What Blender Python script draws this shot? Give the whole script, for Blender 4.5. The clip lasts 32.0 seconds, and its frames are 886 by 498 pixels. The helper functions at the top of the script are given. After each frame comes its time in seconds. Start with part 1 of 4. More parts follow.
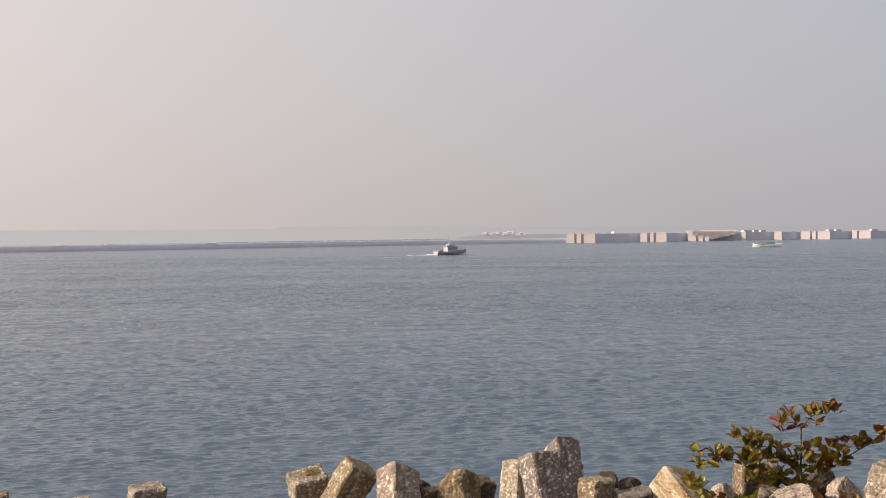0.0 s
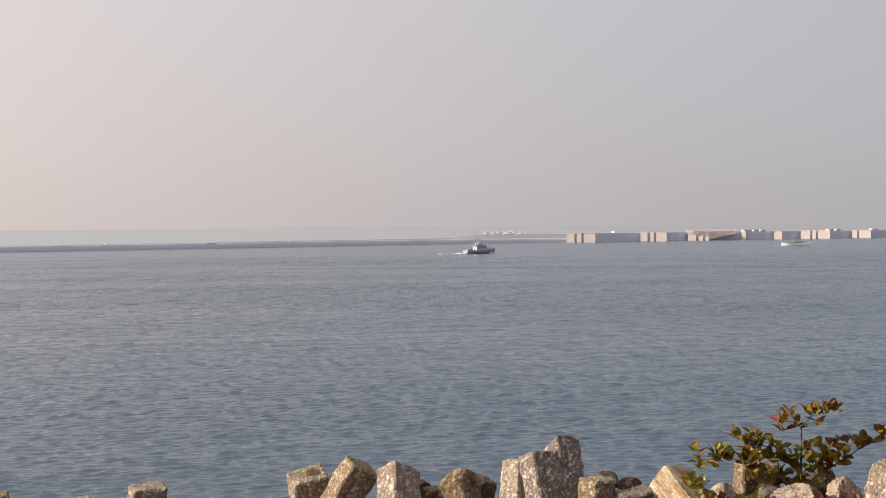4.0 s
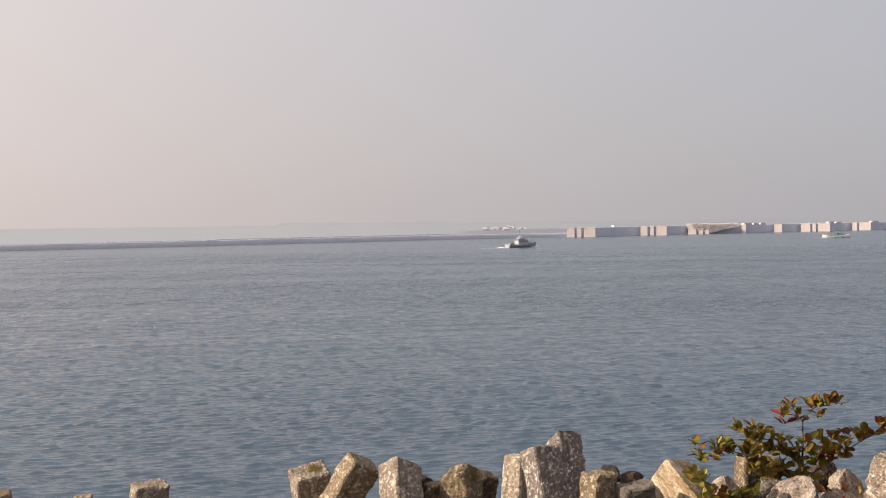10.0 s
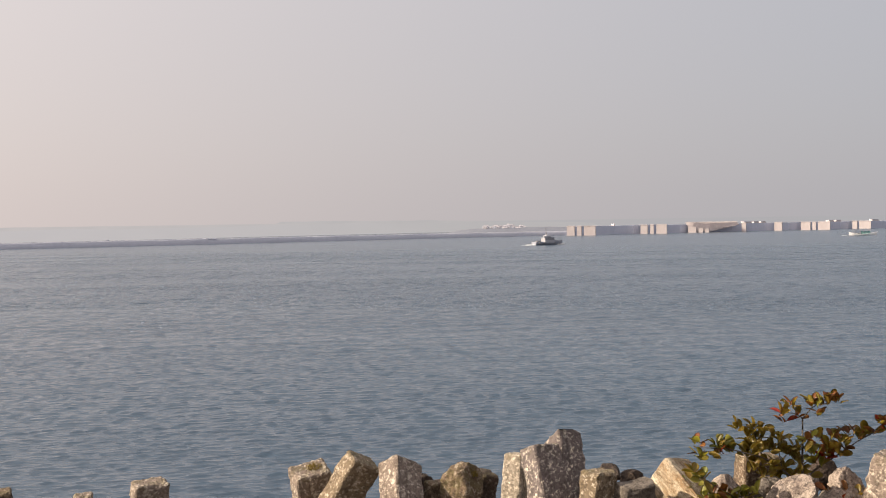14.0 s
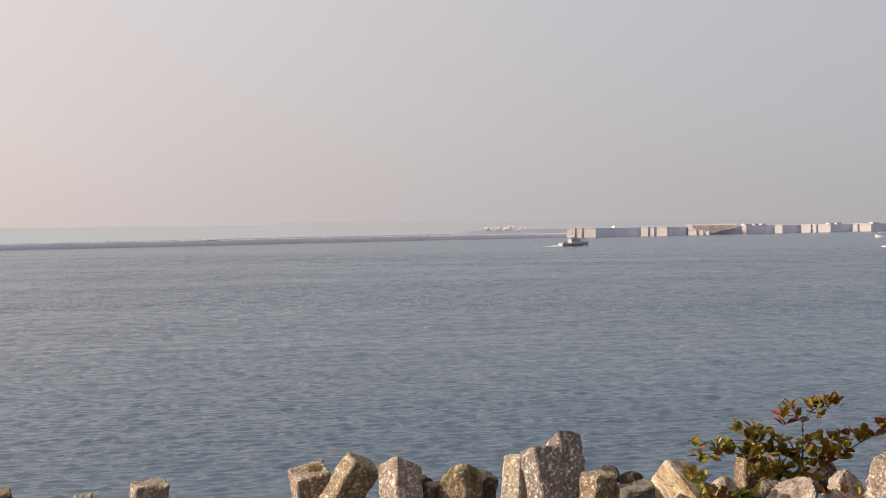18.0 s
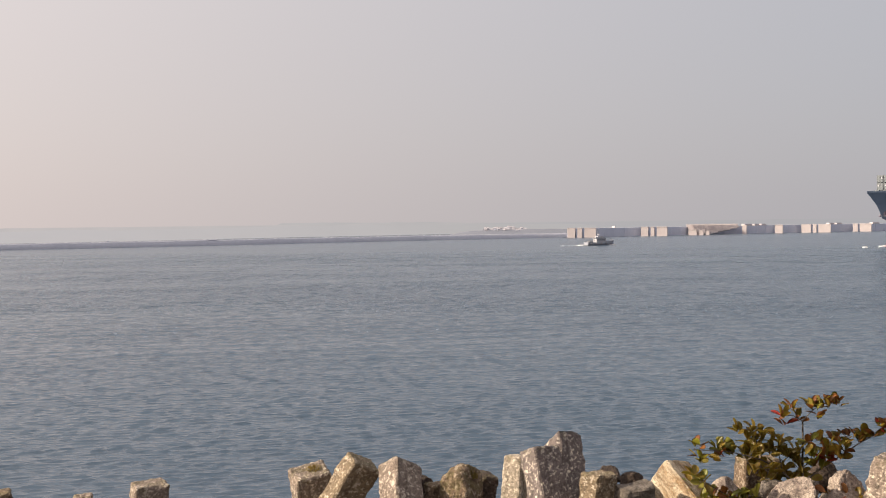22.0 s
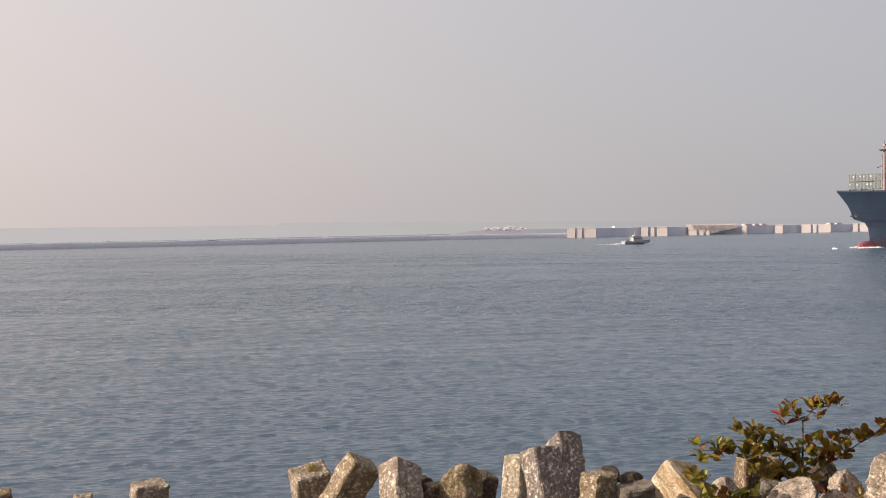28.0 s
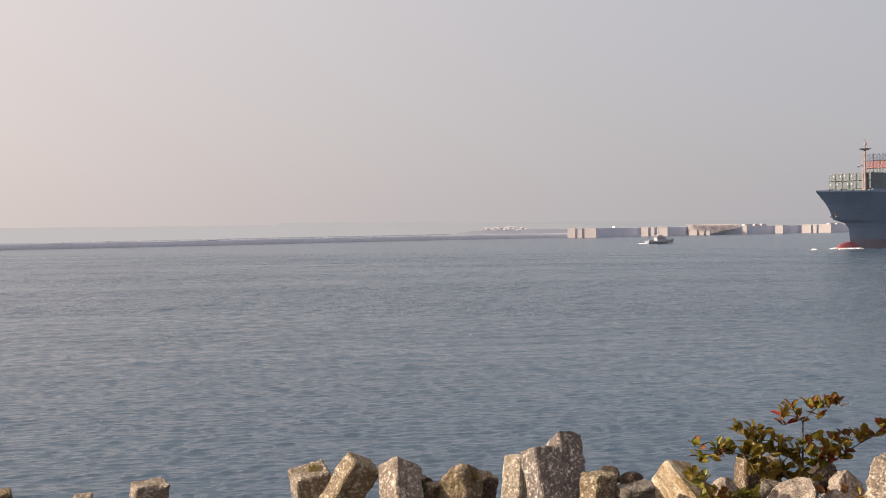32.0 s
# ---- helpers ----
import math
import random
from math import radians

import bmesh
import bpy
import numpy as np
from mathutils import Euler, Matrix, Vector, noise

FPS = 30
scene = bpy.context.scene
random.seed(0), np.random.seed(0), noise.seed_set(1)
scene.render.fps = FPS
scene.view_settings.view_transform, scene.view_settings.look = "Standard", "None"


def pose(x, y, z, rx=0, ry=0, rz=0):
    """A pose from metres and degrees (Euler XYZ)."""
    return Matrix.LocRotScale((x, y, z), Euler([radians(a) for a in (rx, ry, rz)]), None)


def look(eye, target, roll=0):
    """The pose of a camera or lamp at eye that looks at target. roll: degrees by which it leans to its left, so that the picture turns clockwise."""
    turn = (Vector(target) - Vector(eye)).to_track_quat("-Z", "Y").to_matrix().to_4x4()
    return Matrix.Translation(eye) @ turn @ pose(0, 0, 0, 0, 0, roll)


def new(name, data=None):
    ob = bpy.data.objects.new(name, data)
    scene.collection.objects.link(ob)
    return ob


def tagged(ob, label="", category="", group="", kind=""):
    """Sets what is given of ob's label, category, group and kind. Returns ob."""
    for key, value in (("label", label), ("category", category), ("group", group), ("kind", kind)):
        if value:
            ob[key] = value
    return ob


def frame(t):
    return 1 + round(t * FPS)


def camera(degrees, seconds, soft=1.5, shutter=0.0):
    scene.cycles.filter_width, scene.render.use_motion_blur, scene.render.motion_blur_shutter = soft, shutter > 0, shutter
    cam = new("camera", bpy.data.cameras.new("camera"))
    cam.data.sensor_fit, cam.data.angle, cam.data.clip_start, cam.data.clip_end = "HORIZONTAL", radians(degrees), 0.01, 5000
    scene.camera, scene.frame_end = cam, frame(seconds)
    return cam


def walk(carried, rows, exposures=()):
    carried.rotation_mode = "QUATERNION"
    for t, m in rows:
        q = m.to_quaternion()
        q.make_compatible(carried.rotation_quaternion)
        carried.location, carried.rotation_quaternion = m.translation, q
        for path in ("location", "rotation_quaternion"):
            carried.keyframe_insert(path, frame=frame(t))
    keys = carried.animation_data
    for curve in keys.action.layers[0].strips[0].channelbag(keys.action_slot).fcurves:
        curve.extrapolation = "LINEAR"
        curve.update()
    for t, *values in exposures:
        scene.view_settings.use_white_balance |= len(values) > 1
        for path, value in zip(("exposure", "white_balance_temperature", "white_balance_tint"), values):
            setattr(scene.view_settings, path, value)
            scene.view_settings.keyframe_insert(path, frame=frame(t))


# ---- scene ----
# ---- camera ----
cam = camera(45, 32.0, soft=1.05)
EYE = Vector((0.0, 0.0, 9.5))


def aim(yaw, pitch, roll):
    """The camera's pose: yaw to the right, pitch upwards, roll clockwise of the picture, in degrees."""
    y, p = radians(yaw), radians(pitch)
    return look(EYE, EYE + Vector((math.sin(y) * math.cos(p), math.cos(y) * math.cos(p), math.sin(p))), roll)


PATH = [  # seconds, yaw, pitch, roll
    (0, 0.0439, -1.0836, -0.380),
    (1, 0.0378, -1.0881, -0.372),
    (2, 0.0387, -1.1002, -0.400),
    (3, 0.0394, -1.1033, -0.402),
    (3.5, 0.0369, -1.1017, -0.405),
    (5.5, 0.0333, -1.1048, -0.440),
    (6, 0.0227, -1.1290, -0.500),
    (6.5, 0.0203, -1.1486, -0.503),
    (7, 0.0200, -1.1532, -0.505),
    (7.5, 0.0197, -1.1617, -0.515),
    (8, 0.0227, -1.1728, -0.555),
    (8.5, 0.0263, -1.1955, -0.660),
    (9, 0.0288, -1.2273, -0.820),
    (9.5, 0.0242, -1.2848, -0.810),
    (10, 0.0260, -1.3393, -0.832),
    (10.5, 0.0269, -1.3725, -0.840),
    (11, 0.0282, -1.3892, -0.848),
    (12, 0.0272, -1.4194, -0.840),
    (13, 0.0266, -1.4285, -0.837),
    (14, 0.0266, -1.4261, -0.837),
    (14.5, 0.0260, -1.4206, -0.835),
    (16.5, 0.0166, -1.3710, -0.715),
    (17, 0.0127, -1.3408, -0.696),
    (18, 0.0076, -1.3341, -0.698),
    (19, 0.0100, -1.3281, -0.712),
    (20, 0.0085, -1.3272, -0.712),
    (22, 0.0036, -1.3308, -0.698),
    (24, -0.0030, -1.3353, -0.680),
    (26, -0.0054, -1.3317, -0.680),
    (28, -0.0006, -1.3326, -0.691),
    (30, -0.0045, -1.3326, -0.684),
    (32, -0.0097, -1.3305, -0.663),
]
walk(cam, [(t, aim(y, p, r)) for t, y, p, r in PATH], exposures=[(0.0, 0.47), (32.0, 0.47)])

# ---- light ----
SUN_AZ, SUN_EL = -99.0, 24.0  # degrees right of the view, above the horizon
sun_way = Vector((math.sin(radians(SUN_AZ)) * math.cos(radians(SUN_EL)),
                  math.cos(radians(SUN_AZ)) * math.cos(radians(SUN_EL)), math.sin(radians(SUN_EL))))
sun = new("sun", bpy.data.lights.new("sun", "SUN"))
sun.data.energy, sun.data.angle, sun.data.color = 5.0, radians(0.6), (1.0, 0.83, 0.64)
sun.matrix_world = look(sun_way * 300, (0, 0, 0))


class Nodes:
    """A short way to write node trees."""

    def __init__(self, tree):
        self.tree = tree
        tree.nodes.clear()

    def add(self, kind, **values):
        n = self.tree.nodes.new(kind)
        for key, v in values.items():
            if isinstance(v, bpy.types.NodeSocket):
                self.tree.links.new(v, n.inputs[key.replace("_", " ")] if not key.startswith("i_") else n.inputs[int(key[2:])])
            elif key.startswith("i_"):
                n.inputs[int(key[2:])].default_value = v
            elif key == "operation":
                n.operation = v
            elif key == "data_type":
                n.data_type = v
            elif key == "blend_type":
                n.blend_type = v
            elif key == "sky_type":
                n.sky_type = v
            elif key == "sun_disc":
                n.sun_disc = v
            elif key == "sun_elevation":
                n.sun_elevation = v
            elif key == "sun_rotation":
                n.sun_rotation = v
            elif key == "dust_density":
                n.dust_density = v
            elif key == "air_density":
                n.air_density = v
            else:
                n.inputs[key.replace("_", " ")].default_value = v
        return n

    def math(self, op, a, b=0.0, c=0.0):
        return self.add("ShaderNodeMath", operation=op, i_0=a, i_1=b, i_2=c).outputs[0]

    def mix(self, f, a, b, how="MIX"):
        n = self.add("ShaderNodeMix", data_type="RGBA", blend_type=how, i_0=f, i_6=a, i_7=b)
        return n.outputs[2]

    def noise(self, at, scale, detail=4.0, rough=0.55, distortion=0.0):
        return self.add("ShaderNodeTexNoise", Vector=at, Scale=scale, Detail=detail, Roughness=rough, Distortion=distortion).outputs["Fac"]

    def ramp(self, f, *stops):
        n = self.add("ShaderNodeValToRGB", Fac=f)
        e = n.color_ramp.elements
        while len(e) < len(stops):
            e.new(0.5)
        for el, (p, c) in zip(e, stops):
            el.position, el.color = p, (*c, 1) if len(c) == 3 else c
        return n.outputs[0]

    def levels(self, f, lo, hi):
        return self.add("ShaderNodeMapRange", Value=f, From_Min=lo, From_Max=hi).outputs[0]


def rgb(r, g, b):
    return (r, g, b, 1.0)


# a hazy afternoon sky: brighter and warmer towards the sun, greyer away from it
world = bpy.data.worlds.new("sky")
scene.world = world
world.use_nodes = True
k = Nodes(world.node_tree)
way = k.add("ShaderNodeTexCoord").outputs["Generated"]
sky = k.add("ShaderNodeTexSky", sky_type="NISHITA", sun_disc=False, sun_elevation=radians(SUN_EL),
            sun_rotation=radians(SUN_AZ), dust_density=4.0, air_density=1.0).outputs[0]
dot = k.add("ShaderNodeVectorMath", operation="DOT_PRODUCT", i_0=way, i_1=tuple(Matrix.Rotation(radians(11), 3, "Z") @ sun_way)).outputs["Value"]
glow = k.math("POWER", k.math("MULTIPLY_ADD", dot, 0.5, 0.5), 1.6)
haze = k.mix(glow, rgb(0.387, 0.408, 0.457), rgb(1.210, 1.017, 0.918))
rise = k.levels(k.add("ShaderNodeSeparateXYZ", Vector=way).outputs[2], 0.0, 0.28)
low = k.mix(1.0, haze, rgb(0.97, 0.92, 0.89), "MULTIPLY")
haze = k.mix(rise, low, haze)
height = k.levels(k.add("ShaderNodeSeparateXYZ", Vector=way).outputs[2], 0.24, 0.75)
high_sky = k.mix(k.math("POWER", glow, 1.25), rgb(0.125, 0.155, 0.205), rgb(1.42, 1.21, 1.12))
haze = k.mix(height, haze, high_sky)  # the haze thins overhead
total = k.mix(1.0, haze, k.mix(1.0, sky, rgb(0.015, 0.015, 0.015), "MULTIPLY"), "ADD")
k.add("ShaderNodeOutputWorld", Surface=k.add("ShaderNodeBackground", Color=total, Strength=0.721).outputs[0])


# ---- materials ----
def material(name):
    m = bpy.data.materials.new(name)
    m.use_nodes = True
    return m, Nodes(m.node_tree)


def finish(k, colour, rough=0.8, bump=None, strength=0.4, distance=0.02, metal=0.0, **more):
    b = k.add("ShaderNodeBsdfPrincipled", Base_Color=colour, Roughness=rough, Metallic=metal, **more)
    if bump is not None:
        n = k.add("ShaderNodeBump", Height=bump, Strength=strength, Distance=distance)
        k.tree.links.new(n.outputs[0], b.inputs["Normal"])
    k.add("ShaderNodeOutputMaterial", Surface=b.outputs[0])


def place(k):
    return k.add("ShaderNodeTexCoord").outputs["Object"]


def shade(c, f):
    return rgb(*(min(1, v * f) for v in c))


def concrete(name, base, speck=0.5, stain=(0.10, 0.075, 0.05), stained=0.5):
    """Weathered armour concrete: exposed pebbles, pale shells, brown and green stains."""
    m, k = material(name)
    at = place(k)
    big, mid, fine = k.noise(at, 1.6, 5), k.noise(at, 8.0, 7, 0.7), k.noise(at, 38.0, 4, 0.7)
    warp = k.mix(0.10, at, k.add("ShaderNodeTexNoise", Vector=at, Scale=19.0, Detail=4.0).outputs["Color"])
    pebble = k.add("ShaderNodeTexVoronoi", Vector=warp, Scale=23.0, Randomness=1.0)
    tone = k.add("ShaderNodeSeparateXYZ", Vector=pebble.outputs["Color"]).outputs[0]
    c = k.mix(k.levels(mid, 0.32, 0.68), shade(base, 0.45), shade(base, 1.3))
    c = k.mix(k.math("MULTIPLY", k.levels(big, 0.45, 0.66), stained), c, rgb(*stain))
    c = k.mix(0.5, c, k.mix(tone, shade(base, 0.4), shade(base, 1.6)))
    shell = k.math("MULTIPLY", k.levels(tone, 0.64, 0.82), k.levels(mid, 0.44, 0.58))
    c = k.mix(k.math("MULTIPLY", shell, speck), c, rgb(0.86, 0.79, 0.66))
    run = k.noise(k.add("ShaderNodeMapping", Vector=at, Scale=(1.0, 1.0, 0.16)).outputs[0], 7.0, 5, 0.65, 0.5)
    c = k.mix(k.math("MULTIPLY", k.levels(run, 0.52, 0.70), 0.65), c, shade(stain, 0.9))
    patch = k.noise(at, 2.7, 6, 0.7, 0.8)
    c = k.mix(k.math("MULTIPLY", k.levels(patch, 0.55, 0.70), 0.6), c, shade(base, 0.30))
    up = k.levels(k.add("ShaderNodeSeparateXYZ", Vector=at).outputs[2], -0.22, 0.02)
    c = k.mix(k.math("MULTIPLY", k.math("MULTIPLY", up, k.levels(k.noise(at, 5.0, 4), 0.42, 0.6)), 0.55), c, rgb(0.13, 0.115, 0.045))
    pit = k.levels(fine, 0.44, 0.34)
    c = k.mix(k.math("MULTIPLY", pit, 0.75), c, shade(base, 0.18))
    h = k.math("ADD", mid, k.math("MULTIPLY", pebble.outputs["Distance"], -0.4))
    h = k.math("SUBTRACT", h, k.math("MULTIPLY", pit, 0.25))
    finish(k, c, 0.95, h, 1.0, 0.04)
    return m


def rock(name, a, b, scale=2.0, streak=0.0):
    """Quarry stone with veins and a broken surface."""
    m, k = material(name)
    at = place(k)
    if streak:
        at2 = k.add("ShaderNodeMapping", Vector=at, Scale=(1.0, 1.0, streak)).outputs[0]
    else:
        at2 = at
    big, fine = k.noise(at2, scale, 7, 0.62, 0.6), k.noise(at, scale * 9, 6, 0.7)
    c = k.mix(k.levels(big, 0.36, 0.64), rgb(*a), rgb(*b))
    c = k.mix(k.math("MULTIPLY", k.levels(fine, 0.48, 0.60), 0.85), c, shade(a, 0.4))
    vein = k.levels(k.math("ABSOLUTE", k.math("SUBTRACT", k.noise(at2, scale * 1.7, 5, 0.6, 1.0), 0.5)), 0.03, 0.0)
    c = k.mix(k.math("MULTIPLY", vein, 0.7), c, shade(a, 0.3))
    c = k.mix(k.math("MULTIPLY", k.levels(k.noise(at, scale * 4.5, 5, 0.7), 0.55, 0.66), 0.55), c, shade(b, 1.25))
    finish(k, c, 0.88, k.math("ADD", big, k.math("MULTIPLY", fine, 0.5)), 1.0, 0.09)
    return m


def plain(name, a, b, scale):
    """Smooth cast concrete or stone seen from far, with soft stains."""
    m, k = material(name)
    at = place(k)
    run = k.add("ShaderNodeMapping", Vector=at, Scale=(1.0, 1.0, 0.3)).outputs[0]
    finish(k, k.mix(k.levels(k.noise(run, scale, 5, 0.6), 0.35, 0.65), rgb(*a), rgb(*b)), 0.9, k.noise(at, scale * 8, 4), 0.3, 0.03)
    return m


def paint(name, colour, rough=0.5, wear=0.25, scale=0.6, rust=(0.16, 0.07, 0.04), metal=0.0):
    """Painted steel or wood with fading and rust streaks that run down."""
    m, k = material(name)
    at = place(k)
    run = k.add("ShaderNodeMapping", Vector=at, Scale=(1.0, 1.0, 0.15)).outputs[0]
    fade, streak = k.noise(at, scale * 0.6, 5), k.noise(run, scale * 2.5, 5, 0.65)
    c = k.mix(k.levels(fade, 0.3, 0.7), shade(colour, 0.82), shade(colour, 1.2))
    c = k.mix(k.math("MULTIPLY", k.levels(streak, 0.56, 0.74), wear), c, rgb(*rust))
    finish(k, c, rough, k.noise(at, scale * 14, 3), 0.12, 0.02, metal)
    return m


def leaf_paint(name, a, b, vein):
    m, k = material(name)
    at = place(k)
    r = k.add("ShaderNodeObjectInfo").outputs["Random"]
    c = k.mix(r, rgb(*a), rgb(*b))
    c = k.mix(k.math("MULTIPLY", k.levels(k.noise(at, 18.0), 0.46, 0.62), 0.6), c, rgb(*vein))
    b = k.add("ShaderNodeBsdfPrincipled", Base_Color=c, Roughness=0.32)
    back = k.add("ShaderNodeBsdfTranslucent", Color=k.mix(1.0, c, rgb(1.0, 0.95, 0.5), "MULTIPLY"))
    both = k.add("ShaderNodeMixShader", i_0=0.5, i_1=b.outputs[0], i_2=back.outputs[0])
    k.add("ShaderNodeOutputMaterial", Surface=both.outputs[0])
    return m


m_leaf = leaf_paint("green leaf", (0.24, 0.27, 0.06), (0.39, 0.37, 0.10), (0.41, 0.345, 0.11))
m_leaf_olive = leaf_paint("olive leaf", (0.29, 0.27, 0.06), (0.38, 0.265, 0.065), (0.30, 0.15, 0.042))
m_leaf_brown = leaf_paint("brown leaf", (0.28, 0.125, 0.05), (0.40, 0.20, 0.075), (0.20, 0.07, 0.035))
m_leaf_red = leaf_paint("red leaf", (0.42, 0.05, 0.04), (0.50, 0.12, 0.06), (0.24, 0.08, 0.04))
m_leaf_yellow = leaf_paint("yellow leaf", (0.38, 0.28, 0.03), (0.45, 0.36, 0.08), (0.20, 0.20, 0.03))
m_moss = leaf_paint("dry olive moss", (0.24, 0.19, 0.06), (0.30, 0.23, 0.08), (0.16, 0.12, 0.04))
m_bark = rock("bark", (0.10, 0.08, 0.065), (0.20, 0.165, 0.13), 12.0)
m_concrete = concrete("weathered concrete", (0.335, 0.27, 0.228), 0.8)
m_concrete_tan = concrete("tan mossy concrete", (0.30, 0.235, 0.16), 0.7, (0.09, 0.06, 0.035), 0.6)
m_concrete_pale = concrete("pale crusted concrete", (0.52, 0.45, 0.365), 0.9, (0.15, 0.10, 0.07), 0.3)
m_concrete_grey = concrete("grey weathered concrete", (0.255, 0.215, 0.205), 1.0, (0.075, 0.06, 0.055), 0.35)
m_concrete_brown = concrete("brown stained concrete", (0.21, 0.15, 0.10), 0.4, (0.07, 0.045, 0.03), 0.6)
m_concrete_dark = concrete("dark brown concrete", (0.105, 0.075, 0.06), 0.15, (0.04, 0.03, 0.025), 0.5)
m_stone = rock("pale quarry stone", (0.26, 0.205, 0.175), (0.63, 0.535, 0.45), 3.2)
m_stone_grey = rock("grey brown stone", (0.13, 0.11, 0.09), (0.30, 0.26, 0.22), 3.2)
m_stone_tan = rock("tan streaked stone", (0.40, 0.265, 0.145), (0.90, 0.80, 0.62), 4.2, 0.22)
m_stone_dark = rock("dark brown stone", (0.05, 0.035, 0.028), (0.12, 0.085, 0.06), 3.0)
# breakwater stone: haze is mixed into this pale blue grey
m_rubble = plain("haze paled rubble", (0.42, 0.44, 0.515), (0.47, 0.49, 0.565), 0.6)
m_shore = rock("shore rubble", (0.04, 0.035, 0.03), (0.09, 0.075, 0.06), 1.2)
# shaded quay wall raised and blued in colour to stand for haze
m_wall = plain("haze paled quay concrete", (0.51, 0.54, 0.65), (0.56, 0.59, 0.70), 0.2)
m_caisson = plain("pale new concrete", (0.475, 0.432, 0.44), (0.54, 0.495, 0.50), 0.4)
# ship hull and boot top: paler, bluer paint carries the missing haze
m_hull = paint("haze paled slate blue hull paint", (0.155, 0.205, 0.285), 0.6, 0.12, 0.12)
m_boot_dull = paint("haze tinted boot top paint", (0.19, 0.17, 0.215), 0.75, 0.1, 0.3)
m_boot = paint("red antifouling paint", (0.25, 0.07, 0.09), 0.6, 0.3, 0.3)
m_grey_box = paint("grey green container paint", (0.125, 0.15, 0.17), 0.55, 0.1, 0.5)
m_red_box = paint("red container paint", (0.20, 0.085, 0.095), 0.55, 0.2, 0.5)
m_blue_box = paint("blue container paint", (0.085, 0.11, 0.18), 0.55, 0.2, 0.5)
m_white = paint("white paint", (0.86, 0.86, 0.85), 0.45, 0.12, 0.8)
m_mast = paint("salmon mast paint", (0.25, 0.19, 0.185), 0.5, 0.2, 0.8)
m_dark = paint("dark fittings", (0.17, 0.17, 0.18), 0.6, 0.3, 1.0)
# the two boat greys are lightened to include the haze over the launch
m_grey_boat = paint("grey boat paint", (0.265, 0.285, 0.34), 0.5, 0.15, 0.8)
m_grey_house = paint("light grey boat paint", (0.40, 0.41, 0.45), 0.5, 0.15, 0.8)
m_green = paint("faded green paint", (0.30, 0.40, 0.36), 0.6, 0.2, 0.8)
m_teal = paint("faded teal paint", (0.20, 0.42, 0.40), 0.6, 0.2, 0.8)
# boat windows: haze over dark glass is put into a lighter grey
m_glass_hazy, k = material("haze paled window glass")
finish(k, rgb(0.20, 0.21, 0.235), 0.35)
m_foam, k = material("foam")
at = place(k)
finish(k, k.mix(k.levels(k.noise(at, 2.0), 0.3, 0.7), rgb(0.62, 0.66, 0.68), rgb(0.88, 0.89, 0.89)), 0.9, k.noise(at, 5.0), 0.6, 0.1)
# far house walls and roofs have the haze put into their bluish tones
m_house, k = material("haze paled plaster wall")
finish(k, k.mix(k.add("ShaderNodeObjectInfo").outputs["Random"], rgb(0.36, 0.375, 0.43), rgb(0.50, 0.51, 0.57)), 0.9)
m_roof, k = material("haze paled roof")
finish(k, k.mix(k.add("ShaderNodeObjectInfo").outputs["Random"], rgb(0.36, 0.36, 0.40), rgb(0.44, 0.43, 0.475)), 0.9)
# far scrub greys lean to blue, the haze being put into the colour
m_scrub = plain("haze paled scrub", (0.36, 0.38, 0.44), (0.41, 0.43, 0.49), 0.8)
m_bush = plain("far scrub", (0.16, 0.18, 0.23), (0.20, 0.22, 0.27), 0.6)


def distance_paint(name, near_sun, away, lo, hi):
    """Far land: haze is put in as emitted colour, paler towards the sun."""
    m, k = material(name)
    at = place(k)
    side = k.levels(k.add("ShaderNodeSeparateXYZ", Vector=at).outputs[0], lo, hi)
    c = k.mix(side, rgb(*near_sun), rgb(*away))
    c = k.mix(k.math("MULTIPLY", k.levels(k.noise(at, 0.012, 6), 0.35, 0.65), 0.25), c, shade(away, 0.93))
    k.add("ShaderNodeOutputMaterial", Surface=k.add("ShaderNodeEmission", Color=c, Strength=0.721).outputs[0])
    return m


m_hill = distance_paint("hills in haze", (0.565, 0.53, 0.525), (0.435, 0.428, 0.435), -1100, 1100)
m_far = distance_paint("haze bank at the horizon", (0.60, 0.55, 0.54), (0.425, 0.42, 0.425), -1100, 1100)
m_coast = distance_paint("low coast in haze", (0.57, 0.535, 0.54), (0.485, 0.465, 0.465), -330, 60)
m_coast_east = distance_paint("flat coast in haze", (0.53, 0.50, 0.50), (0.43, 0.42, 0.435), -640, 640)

m_sea, k = material("sea water")
at = place(k)
ripple_at = k.add("ShaderNodeMapping", Vector=at, Scale=(0.27, 1.0, 1.0), Rotation=(0, 0, radians(6))).outputs[0]
streak_at = k.add("ShaderNodeMapping", Vector=at, Scale=(0.16, 1.0, 1.0), Rotation=(0, 0, radians(-4))).outputs[0]
reach = k.add("ShaderNodeSeparateXYZ", Vector=at).outputs[1]
calm = k.levels(k.noise(streak_at, 0.045, 5, 0.6), 0.36, 0.64)  # wind streaks: ruffled and smoother water
mid = k.levels(reach, 40.0, 140.0)
out = k.levels(reach, 60.0, 320.0)
offing = k.levels(reach, 150.0, 420.0)
h = k.math("ADD", k.math("MULTIPLY", k.noise(ripple_at, 3.4, 3, 0.6), 0.7), k.math("MULTIPLY", k.noise(ripple_at, 7.0, 2, 0.6), 0.35))
h = k.math("ADD", h, k.math("MULTIPLY", k.math("MULTIPLY", k.noise(ripple_at, 0.75, 4, 0.65), mid), 4.0))
h = k.math("ADD", h, k.math("MULTIPLY", k.math("MULTIPLY", k.noise(at, 0.30, 5, 0.65), out), 16.0))
